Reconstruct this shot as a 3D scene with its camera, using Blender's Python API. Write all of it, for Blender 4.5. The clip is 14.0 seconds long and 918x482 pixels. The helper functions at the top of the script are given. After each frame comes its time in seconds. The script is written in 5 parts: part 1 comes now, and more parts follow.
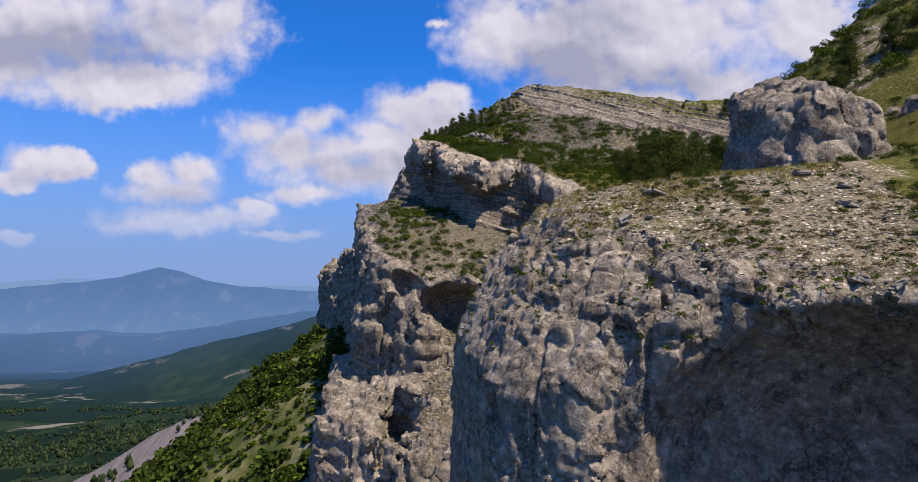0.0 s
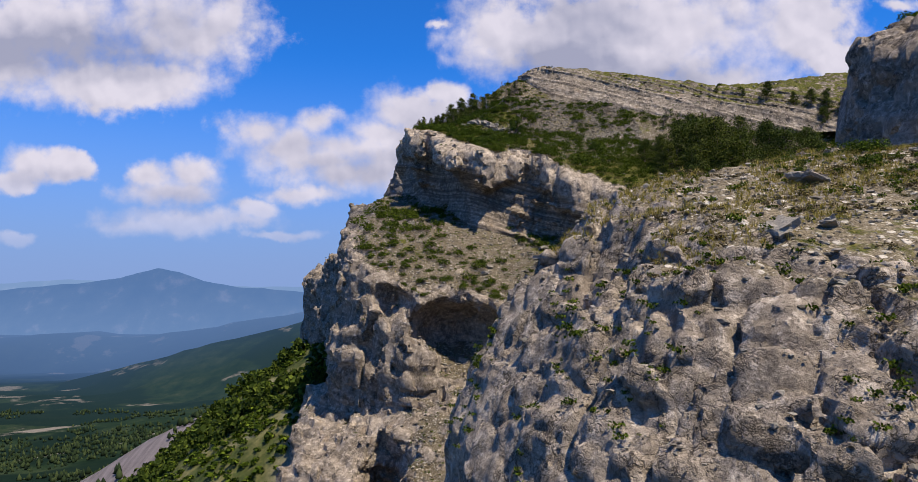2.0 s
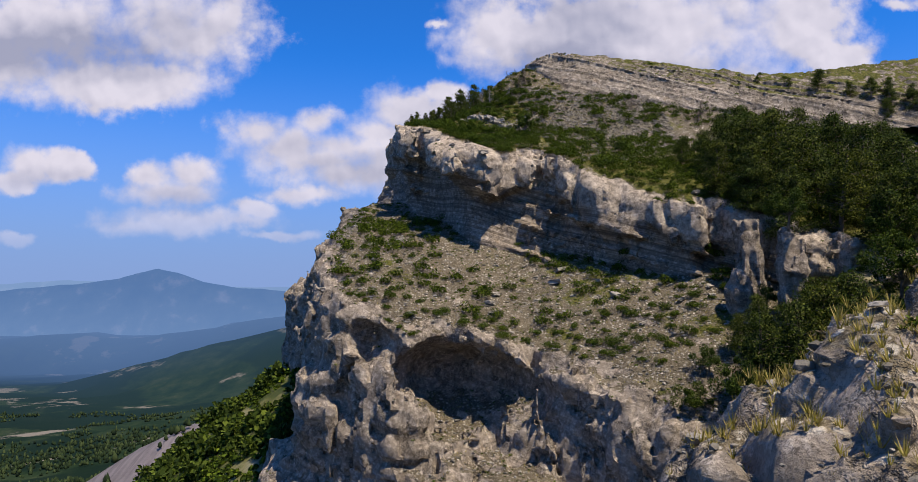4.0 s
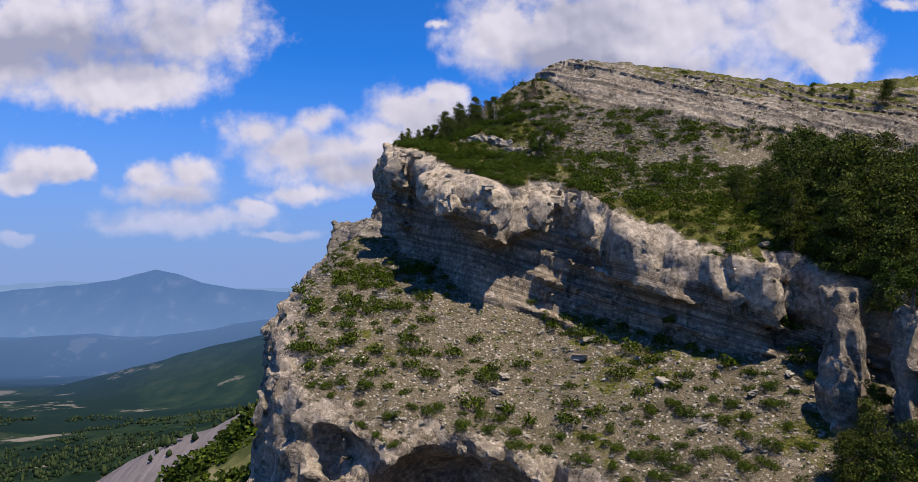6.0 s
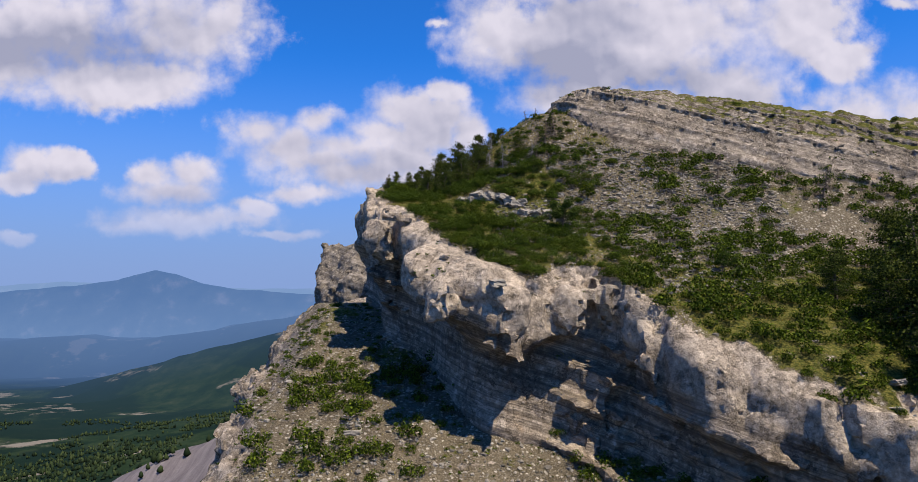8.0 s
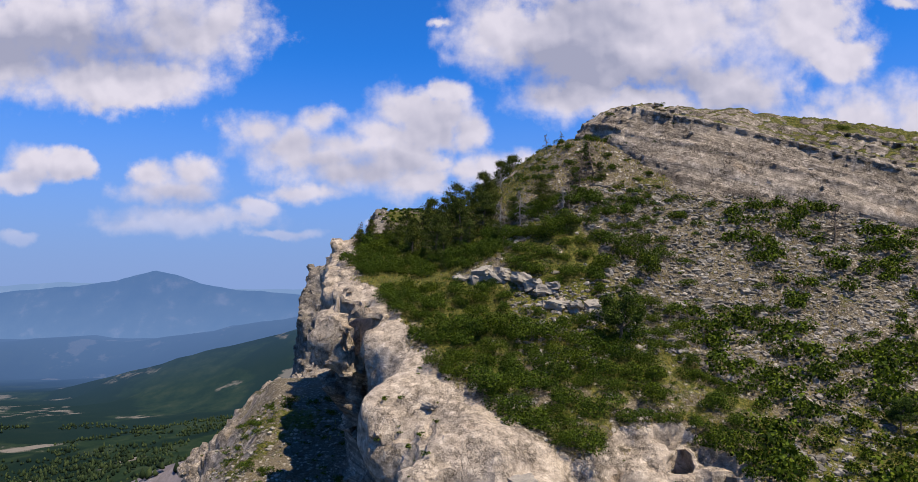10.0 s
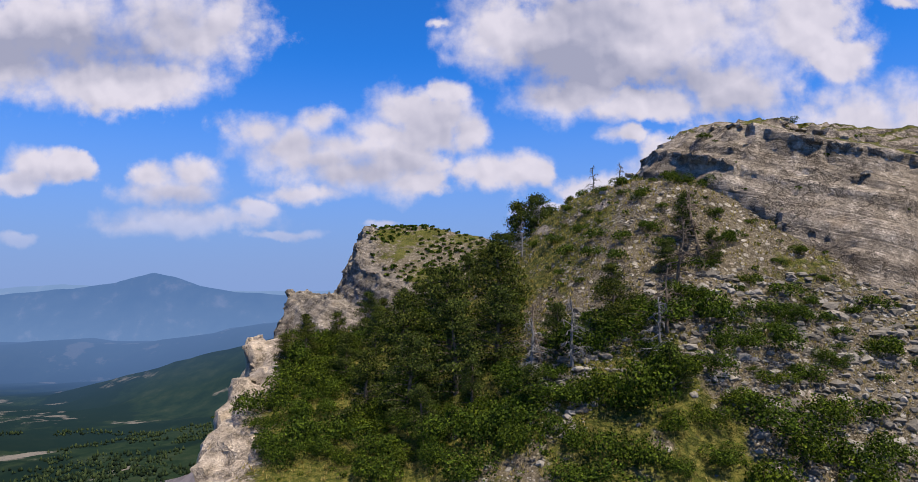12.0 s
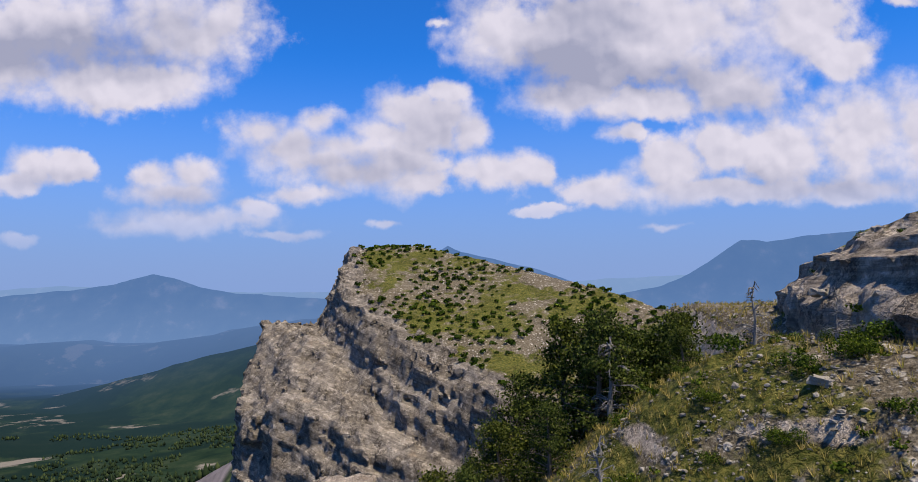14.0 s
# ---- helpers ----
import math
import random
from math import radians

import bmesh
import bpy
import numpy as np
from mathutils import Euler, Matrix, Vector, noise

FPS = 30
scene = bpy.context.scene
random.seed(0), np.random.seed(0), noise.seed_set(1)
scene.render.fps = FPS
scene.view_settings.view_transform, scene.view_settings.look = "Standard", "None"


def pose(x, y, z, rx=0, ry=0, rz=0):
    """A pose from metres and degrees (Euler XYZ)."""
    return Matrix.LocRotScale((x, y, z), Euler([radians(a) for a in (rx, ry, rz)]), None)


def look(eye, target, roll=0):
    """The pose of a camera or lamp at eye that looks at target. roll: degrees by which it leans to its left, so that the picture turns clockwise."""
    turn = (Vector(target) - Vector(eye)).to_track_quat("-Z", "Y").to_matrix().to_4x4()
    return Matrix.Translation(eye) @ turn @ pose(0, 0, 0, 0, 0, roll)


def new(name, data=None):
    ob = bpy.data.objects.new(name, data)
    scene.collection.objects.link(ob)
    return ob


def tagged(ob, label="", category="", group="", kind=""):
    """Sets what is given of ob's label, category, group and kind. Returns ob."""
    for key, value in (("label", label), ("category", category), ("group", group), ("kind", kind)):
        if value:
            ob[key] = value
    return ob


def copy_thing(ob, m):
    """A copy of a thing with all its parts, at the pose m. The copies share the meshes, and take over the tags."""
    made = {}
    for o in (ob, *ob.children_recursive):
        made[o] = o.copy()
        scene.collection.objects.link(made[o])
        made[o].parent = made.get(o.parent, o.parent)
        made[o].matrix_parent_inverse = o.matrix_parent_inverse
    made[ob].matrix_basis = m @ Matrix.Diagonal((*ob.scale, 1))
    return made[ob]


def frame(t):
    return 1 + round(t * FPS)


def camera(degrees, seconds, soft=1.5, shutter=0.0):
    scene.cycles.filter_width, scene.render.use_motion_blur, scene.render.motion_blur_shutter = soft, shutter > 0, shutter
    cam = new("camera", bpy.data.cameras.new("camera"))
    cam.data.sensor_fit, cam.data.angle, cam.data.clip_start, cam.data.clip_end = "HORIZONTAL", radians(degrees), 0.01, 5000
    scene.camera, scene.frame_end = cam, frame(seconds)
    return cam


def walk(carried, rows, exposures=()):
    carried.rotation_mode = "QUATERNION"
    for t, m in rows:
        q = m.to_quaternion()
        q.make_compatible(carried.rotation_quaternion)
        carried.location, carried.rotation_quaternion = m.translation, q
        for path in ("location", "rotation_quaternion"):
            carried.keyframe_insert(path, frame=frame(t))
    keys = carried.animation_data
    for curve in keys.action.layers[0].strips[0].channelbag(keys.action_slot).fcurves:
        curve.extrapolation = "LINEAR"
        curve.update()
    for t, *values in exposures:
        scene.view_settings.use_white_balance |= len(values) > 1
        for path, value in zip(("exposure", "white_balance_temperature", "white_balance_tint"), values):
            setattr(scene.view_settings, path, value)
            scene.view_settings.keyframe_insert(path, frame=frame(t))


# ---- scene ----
cam = camera(70.0, 14.0, soft=0.45)
METRES, EYE, TILT, LEAN, TURN = 140.0, 0.0, 3.5, 0.0, 0.0
ROWS = [
    (0.0, 0.0, 0.0, 0.0, 0.0, 0.0, 0.0),
    (0.5, 0.0002, 0.0339, -0.001, 0.0, 0.02, 0.01),
    (1.0, 0.0006, 0.0688, -0.0003, 0.02, 0.03, 0.01),
    (1.5, 0.0009, 0.1021, 0.0019, 0.02, 0.03, 0.07),
    (2.0, 0.0011, 0.1352, 0.0046, 0.02, 0.03, 0.08),
    (2.5, 0.0013, 0.1654, 0.007, 0.01, 0.01, 0.12),
    (3.0, 0.0014, 0.1974, 0.0098, -0.01, 0.01, 0.14),
    (5.5, 0.0027, 0.3513, 0.0386, -0.01, 0.03, 0.13),
    (6.0, 0.0029, 0.3813, 0.0485, -0.01, 0.02, 0.12),
    (6.5, 0.0031, 0.411, 0.0589, 0.0, 0.0, 0.12),
    (7.0, 0.0033, 0.4414, 0.0697, 0.03, -0.0, 0.15),
    (7.5, 0.0034, 0.4732, 0.0812, 0.01, -0.02, 0.17),
    (8.0, 0.0037, 0.5062, 0.0926, 0.04, -0.06, 0.16),
    (10.5, 0.0056, 0.6997, 0.1337, 0.17, -0.1, 0.15),
    (11.0, 0.006, 0.7419, 0.1407, 0.19, -0.11, 0.21),
    (11.5, 0.0061, 0.7814, 0.1488, 0.12, -0.12, 0.23),
    (12.0, 0.0064, 0.8229, 0.1567, 0.12, -0.06, 0.27),
    (12.5, 0.0069, 0.8614, 0.1629, 0.12, -0.02, 0.27),
    (13.0, 0.0075, 0.9015, 0.1697, 0.16, 0.03, 0.25),
    (13.5, 0.0078, 0.9385, 0.1768, 0.17, 0.03, 0.26),
    (14.0, 0.0083, 0.9783, 0.1859, 0.19, -0.08, 0.42),
]
walk(cam, [(t, pose(0, 0, EYE, TILT, LEAN, TURN) @ pose(METRES * 1.34 * x, METRES * y, METRES * 1.34 * z, 90 + pitch, roll, yaw)) for t, x, y, z, yaw, pitch, roll in ROWS],
     exposures=[(0.0, 0.44, 7050.0, 11.0), (14.0, 0.44, 7050.0, 11.0)])


# ---- world, sun, exposure ----
SUN_ELEV, SUN_AZ = 64.0, 132.0          # degrees; azimuth from +y (ahead) towards +x
TILT_SKY = 3.5


def nodes_of(owner):
    owner.use_nodes = True
    owner.node_tree.nodes.clear()
    return owner.node_tree


class Net:
    """Small builder for node trees."""

    def __init__(self, tree):
        self.t = tree

    def n(self, kind, ins=None, **props):
        nd = self.t.nodes.new(kind)
        for k, v in props.items():
            setattr(nd, k, v)
        for k, v in (ins or {}).items():
            s = nd.inputs[k]
            if isinstance(v, bpy.types.NodeSocket):
                self.t.links.new(v, s)
            else:
                s.default_value = v
        return nd

    def m(self, op, a, b=0.0, c=0.0):
        return self.n("ShaderNodeMath", {0: a, 1: b, 2: c}, operation=op).outputs[0]

    def v(self, op, a, b=(0, 0, 0), c=(0, 0, 0)):
        nd = self.n("ShaderNodeVectorMath", {0: a, 1: b, 2: c}, operation=op)
        return nd.outputs["Value"] if op in ("LENGTH", "DOT_PRODUCT") else nd.outputs[0]

    def mix(self, f, a, b, blend="MIX"):
        nd = self.n("ShaderNodeMix", data_type="RGBA", blend_type=blend)
        for i, v in ((0, f), (6, a), (7, b)):
            if isinstance(v, bpy.types.NodeSocket):
                self.t.links.new(v, nd.inputs[i])
            else:
                nd.inputs[i].default_value = v if i == 0 else (*v[:3], 1)
        return nd.outputs[2]

    def step(self, x, a, b, lo=0.0, hi=1.0):
        return self.n("ShaderNodeMapRange", {0: x, 1: a, 2: b, 3: lo, 4: hi}, interpolation_type="SMOOTHSTEP").outputs[0]

    def noise(self, vec, scale, detail=4.0, rough=0.55, lac=2.0, dist=0.0):
        return self.n("ShaderNodeTexNoise", {"Vector": vec, "Scale": scale, "Detail": detail, "Roughness": rough,
                                             "Lacunarity": lac, "Distortion": dist}).outputs[0]

    def ramp(self, x, stops):
        nd = self.n("ShaderNodeValToRGB", {0: x})
        el = nd.color_ramp.elements
        while len(el) < len(stops):
            el.new(0.5)
        for e, (p, c) in zip(el, stops):
            e.position, e.color = p, (*c, 1)
        return nd.outputs[0]


# Fair-weather cumulus: centre and half size of each puff, in thousandths of the tangent plane ahead
CLOUD_NORTH_WEST = [(-610, 320, 170, 105), (-430, 335, 140, 88), (-365, 330, 58, 70), (-575, 245, 118, 52), (-450, 250, 98, 38), (-680, 275, 100, 64),]
CLOUD_NORTH_EAST = [(-26, 330, 24, 7), (58, 312, 82, 68), (193, 308, 140, 98), (354, 320, 175, 105), (500, 322, 115, 72), (158, 218, 94, 36), (282, 202, 104, 28),
                    (250, 160, 36, 14), (590, 270, 44, 36), (416, 238, 120, 50), (675, 362, 36, 12)]
CLOUD_CENTRE = [(-307, 168, 62, 32), (-214, 186, 33, 24), (-255, 145, 105, 38), (-85, 200, 62, 38), (-18, 222, 38, 26), (-40, 177, 66, 52), (-120, 164, 62, 38),
                (15, 165, 30, 35), (-165, 102, 130, 28), (-75, 84, 54, 26), (-236, 74, 70, 14), (60, 106, 74, 34), (122, 100, 24, 24), (-165, 140, 80, 32), (-95, 122, 90, 40), (-205, 120, 90, 26)]
CLOUD_WEST = [(-647, 114, 50, 30), (-594, 110, 42, 26), (-684, 88, 44, 18), (-468, 100, 44, 26), (-410, 102, 44, 28), (-442, 78, 84, 24), (-424, 34, 140, 22),
              (-497, 24, 80, 16), (-316, 52, 42, 16), (-264, 11, 60, 8), (-674, 6, 34, 12)]
CLOUD_EAST = [(122, 44, 42, 9), (202, 74, 66, 27), (318, 106, 66, 50), (398, 142, 62, 52), (488, 132, 98, 62), (613, 160, 108, 82), (690, 156, 54, 96),
              (372, 70, 220, 20), (595, 74, 160, 26), (-116, 26, 28, 7), (310, 20, 40, 6)]
# the thick parts, whose undersides are grey: centre, half size and weight
THICK = [(-620, 292, 200, 46, 1.0), (-430, 320, 90, 40, .5), (170, 265, 110, 50, 1.0), (280, 245, 150, 36, .8), (200, 330, 100, 56, .6), (-140, 108, 120, 26, .55),
         (-50, 165, 62, 40, .45), (-255, 138, 90, 20, .35), (-430, 66, 90, 20, .45), (-620, 94, 70, 14, .35), (420, 215, 110, 26, .5), (500, 80, 200, 24, .45)]

world = bpy.data.worlds.new("sky")
scene.world = world
wn = Net(nodes_of(world))
sky = wn.n("ShaderNodeTexSky", sky_type="NISHITA", sun_disc=False, sun_elevation=radians(SUN_ELEV),
           sun_rotation=radians(SUN_AZ), altitude=1200.0, air_density=1.0, dust_density=0.6, ozone_density=3.0)
ray_dir = wn.n("ShaderNodeTexCoord").outputs["Generated"]
ct, st = math.cos(radians(TILT_SKY)), math.sin(radians(TILT_SKY))
ahead = wn.m("MAXIMUM", wn.v("DOT_PRODUCT", ray_dir, (0, ct, st)), 0.12)
plane_u = wn.m("DIVIDE", wn.v("DOT_PRODUCT", ray_dir, (1, 0, 0)), ahead)
plane_v = wn.m("DIVIDE", wn.v("DOT_PRODUCT", ray_dir, (0, -st, ct)), ahead)
uv = wn.n("ShaderNodeCombineXYZ", {0: plane_u, 1: plane_v, 2: 0.0}).outputs[0]


def near_puffs(p, puffs, k):
    """Distance, in half sizes, to the nearest of a list of puffs."""
    acc = None
    for cx, cy, rx_, ry_ in puffs:
        rx_, ry_, cx, cy = rx_ * .001, ry_ * .001, cx * .001, cy * .001
        d = wn.v("LENGTH", wn.v("MULTIPLY_ADD", p, (1 / rx_, 1 / ry_, 0), (-cx / rx_, -cy / ry_, 0)))
        acc = d if acc is None else wn.n("ShaderNodeMath", {0: acc, 1: d, 2: k}, operation="SMOOTH_MIN").outputs[0]
    return acc


def heaps(p):
    """Cauliflower lumps at two sizes with ragged fibres."""
    bend = wn.n("ShaderNodeTexNoise", {"Vector": p, "Scale": 26.0, "Detail": 4.0, "Roughness": 0.55}).outputs[1]
    q_ = wn.v("MULTIPLY_ADD", bend, (.035, .030, 0), p)
    big = wn.n("ShaderNodeTexVoronoi", {"Vector": q_, "Scale": 19.0, "Smoothness": .35}, feature="SMOOTH_F1").outputs[0]
    small = wn.n("ShaderNodeTexVoronoi", {"Vector": q_, "Scale": 47.0, "Smoothness": .35}, feature="SMOOTH_F1").outputs[0]
    return wn.m("ADD", wn.m("MULTIPLY", big, -.62), wn.m("MULTIPLY_ADD", small, -.26, .46))


warp = wn.n("ShaderNodeTexNoise", {"Vector": uv, "Scale": 11.0, "Detail": 5.0, "Roughness": 0.6}).outputs[1]
uv_w = wn.v("ADD", uv, wn.v("MULTIPLY", wn.v("SUBTRACT", warp, (.5, .5, .5)), (.075, .050, 0)))
acc = near_puffs(uv_w, CLOUD_NORTH_WEST + CLOUD_NORTH_EAST + CLOUD_CENTRE + CLOUD_WEST + CLOUD_EAST, 0.30)
body = wn.m("SUBTRACT", 1.16, acc)
# beyond the puffs ahead the same broken cloud goes on over the whole sky
spread = wn.v("MULTIPLY", ray_dir, (1, 1, 2.2))
beyond = wn.m("MULTIPLY_ADD", wn.noise(spread, 2.6, 5.0, 0.55), 3.2, -1.95)
off_u = wn.step(wn.m("ABSOLUTE", plane_u), 0.78, 0.98)
off_v = wn.step(plane_v, 0.42, 0.6)
off_b = wn.step(wn.v("DOT_PRODUCT", ray_dir, (0, ct, st)), 0.6, 0.3)
off = wn.m("MAXIMUM", wn.m("MAXIMUM", off_u, off_v), off_b)
body = wn.m("ADD", wn.m("MULTIPLY", body, wn.m("SUBTRACT", 1.0, off)), wn.m("MULTIPLY", beyond, off))
lumps, lumps_lit = heaps(uv), heaps(wn.v("ADD", uv, (.007, .013, 0)))
fibre = wn.noise(uv, 34.0, 7.0, 0.62)
dens = wn.m("ADD", body, wn.m("MULTIPLY_ADD", wn.m("SUBTRACT", fibre, 0.5), .85, wn.m("MULTIPLY", lumps, .75)))
crisp = wn.step(wn.noise(uv, 5.0, 2.0, .5), .32, .68, .40, 1.05)
cover = wn.step(wn.m("DIVIDE", dens, crisp), -0.12, 1.0)
relief = wn.m("MULTIPLY", wn.m("SUBTRACT", lumps, lumps_lit), .85)
thick = 0.0
for cx, cy, rx_, ry_, w_ in THICK:
    d = wn.v("LENGTH", wn.v("MULTIPLY_ADD", uv_w, (1000 / rx_, 1000 / ry_, 0), (-cx / rx_, -cy / ry_, 0)))
    thick = wn.m("MAXIMUM", thick, wn.step(d, 1.5, 0.2, 0, w_))
thick = wn.m("MAXIMUM", thick, wn.m("MULTIPLY", wn.step(beyond, .2, 1.0, 0, .8), off))
mottle = wn.m("MULTIPLY", wn.m("SUBTRACT", wn.noise(uv, 9.0, 5.0, 0.55), .5), .55)
grey = wn.m("SUBTRACT", wn.m("ADD", wn.m("ADD", thick, .14), mottle), relief)
cloud_col = wn.mix(wn.n("ShaderNodeClamp", {0: grey}).outputs[0], (1.03, 1.03, 1.27), (.50, .545, .80))
sky_col = wn.mix(1.0, sky.outputs[0], (.14, 1.08, 2.36), "MULTIPLY")
sky_scaled = wn.n("ShaderNodeVectorMath", {0: sky_col, "Scale": 0.125}, operation="SCALE").outputs[0]
elev = wn.n("ShaderNodeSeparateXYZ", {0: ray_dir}).outputs[2]
low = wn.step(elev, 0.34, 0.0)
sky_low = wn.mix(wn.m("MULTIPLY", low, 0.95), sky_scaled, (.34, .51, 1.02))
cover = wn.m("MULTIPLY", cover, wn.step(elev, 0.0, 0.15, 0.05, 1.0))
wn.n("ShaderNodeOutputWorld", {0: wn.n("ShaderNodeBackground", {0: wn.mix(cover, sky_low, cloud_col), 1: 0.515}).outputs[0]})
sun_data = bpy.data.lights.new("sun", "SUN")
sun_data.energy, sun_data.angle, sun_data.color = 5.0, radians(0.55), (1.0, .945, .85)
sun = new("sun", sun_data)
_a, _e = radians(SUN_AZ), radians(SUN_ELEV)
SUN_FROM = Vector((math.sin(_a) * math.cos(_e), math.cos(_a) * math.cos(_e), math.sin(_e)))
sun.matrix_world = look(SUN_FROM * 300, (0, 0, 0))

# ---- materials ----


def material(name):
    mat = bpy.data.materials.new(name)
    return mat, Net(nodes_of(mat))


def finish(net, color, rough=0.85, bump=None, strength=0.5, dist=0.1, spec=0.25, **more):
    ins = {"Base Color": color, "Roughness": rough, "Specular IOR Level": spec, **more}
    if bump is not None:
        ins["Normal"] = net.n("ShaderNodeBump", {"Strength": strength, "Distance": dist, "Height": bump}).outputs[0]
    net.n("ShaderNodeOutputMaterial", {0: net.n("ShaderNodeBsdfPrincipled", ins).outputs[0]})


def rock_material(name, tint=(1, 1, 1), strata=0.0, scale=1.0, gravel=1.0):
    """Weathered limestone; the point attributes soil and turf say where earth and grass have gathered."""
    mat, q = material(name)
    co = q.n("ShaderNodeTexCoord").outputs["Object"]
    co = q.n("ShaderNodeVectorMath", {0: co, "Scale": scale}, operation="SCALE").outputs[0]
    big = q.noise(co, 0.22, 4.0, 0.6)
    mid = q.noise(co, 1.3, 6.0, 0.65)
    fine = q.noise(co, 7.0, 6.0, 0.7)
    streak = q.noise(q.v("MULTIPLY", co, (1.1, 1.1, .09)), 1.0, 5.0, 0.6)
    bed = q.m("MULTIPLY_ADD", q.n("ShaderNodeSeparateXYZ", {0: co}).outputs[0], 0.32, q.n("ShaderNodeSeparateXYZ", {0: co}).outputs[2])
    bed_v = q.n("ShaderNodeCombineXYZ", {0: q.m("MULTIPLY", mid, .35), 1: q.m("MULTIPLY", big, .6), 2: q.m("MULTIPLY", bed, 2.4)}).outputs[0]
    layer = q.noise(bed_v, 1.0, 4.0, 0.65)
    thin_v = q.n("ShaderNodeCombineXYZ", {0: q.m("MULTIPLY", mid, 1.2), 1: q.m("MULTIPLY", big, 2.0), 2: q.m("MULTIPLY", bed, 7.5)}).outputs[0]
    thin = q.noise(thin_v, 1.0, 3.0, 0.6)
    beds = q.n("ShaderNodeAttribute", attribute_name="beds").outputs["Fac"]
    wob = q.v("MULTIPLY", q.n("ShaderNodeTexNoise", {"Vector": co, "Scale": 0.9, "Detail": 6.0, "Roughness": .65}).outputs[1], (2.6, 2.6, 2.6))
    crag = q.noise(co, 2.1, 9.0, .70)
    up = q.step(q.n("ShaderNodeSeparateXYZ", {0: q.n("ShaderNodeNewGeometry").outputs["Normal"]}).outputs[2], .15, .65, .45, 1.0)
    speck = q.noise(co, 16.0, 4.0, .7)
    gap_a = q.n("ShaderNodeTexVoronoi", {"Vector": q.v("ADD", q.v("MULTIPLY", co, (1, 1, .7)), wob), "Scale": 1.1}, feature="DISTANCE_TO_EDGE").outputs[0]
    cell = q.n("ShaderNodeTexVoronoi", {"Vector": q.v("ADD", co, q.v("MULTIPLY", wob, (.5, .5, .5))), "Scale": 2.6})
    gap_b = q.n("ShaderNodeTexVoronoi", {"Vector": q.v("ADD", co, q.v("MULTIPLY", wob, (.5, .5, .5))), "Scale": 2.6}, feature="DISTANCE_TO_EDGE").outputs[0]
    where = q.step(q.noise(co, .45, 4.0, .6), .42, .58)
    c = q.ramp(big, [(.30, (.225, .204, .180)), (.52, (.300, .276, .247)), (.75, (.365, .340, .310))])
    c = q.mix(q.step(crag, .50, .62, 0, .8), c, (.52, .492, .455))
    c = q.mix(q.step(crag, .46, .34, 0, .6), c, (.105, .094, .080))
    c = q.mix(.35, c, q.mix(1.0, c, q.n("ShaderNodeSeparateColor", {0: cell.outputs[1]}).outputs[0], "MULTIPLY"))
    c = q.mix(q.step(streak, .57, .70, 0, .4), c, (.115, .110, .106))
    c = q.mix(q.step(q.noise(co, .5, 3.0), .60, .76, 0, .35), c, (.34, .255, .175))
    c = q.mix(q.m("MULTIPLY", q.step(fine, .53, .63, 0, .75), up), c, (.085, .077, .066))
    c = q.mix(q.m("MULTIPLY", q.step(speck, .54, .63, 0, .7), up), c, (.060, .054, .046))
    c = q.mix(q.m("MULTIPLY", q.step(gap_a, .055, .0, 0, .85), where), c, (.045, .040, .034))
    c = q.mix(q.m("MULTIPLY", q.step(gap_b, .06, .0, 0, .5), where), c, (.060, .053, .045))
    c = q.mix(q.m("MULTIPLY", q.step(layer, .50, .41, 0, .12 + .70 * strata), beds), c, (.070, .062, .054))
    c = q.mix(q.m("MULTIPLY", q.step(thin, .49, .39, 0, .7 * strata), beds), c, (.055, .048, .042))
    if strata == .62:      # the massive upper bed is paler than the thin beds below it
        c = q.mix(q.m("MULTIPLY", q.m("SUBTRACT", 1.0, beds), q.step(crag, .36, .56, .03, .26)), c, (.52, .485, .44))
    c = q.mix(1.0, c, tint, "MULTIPLY")
    # earth, gravel and dry grass
    soil_a = q.n("ShaderNodeAttribute", attribute_name="soil").outputs["Fac"]
    turf_a = q.n("ShaderNodeAttribute", attribute_name="turf").outputs["Fac"]
    grit = q.n("ShaderNodeTexVoronoi", {"Vector": co, "Scale": 6.5, "Randomness": 1.0}).outputs[0]
    cob = q.n("ShaderNodeTexVoronoi", {"Vector": q.v("ADD", co, q.v("MULTIPLY", wob, (.12, .12, .12))), "Scale": 2.7, "Randomness": 1.0})
    cob_tone = q.n("ShaderNodeSeparateColor", {0: cob.outputs[1]}).outputs[0]
    cob_in = q.m("MULTIPLY", q.step(cob.outputs[0], .36, .24), q.step(cob_tone, .30, .42))
    g = q.ramp(q.noise(co, 9.0, 5.0, .75), [(.30, (.028, .022, .014)), (.50, (.105, .082, .051)), (.70, (.24, .20, .14))])
    g = q.mix(q.step(grit, .28, .13, 0, .75), g, (.33, .297, .25))
    g = q.mix(q.m("MULTIPLY", cob_in, .85), g, q.mix(cob_tone, (.20, .172, .132), (.43, .38, .31)))
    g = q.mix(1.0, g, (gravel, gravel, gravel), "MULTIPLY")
    t = q.ramp(q.noise(co, 5.0, 6.0, .75), [(.28, (.013, .018, .003)), (.45, (.048, .055, .008)), (.60, (.135, .116, .026)), (.8, (.25, .20, .062))])
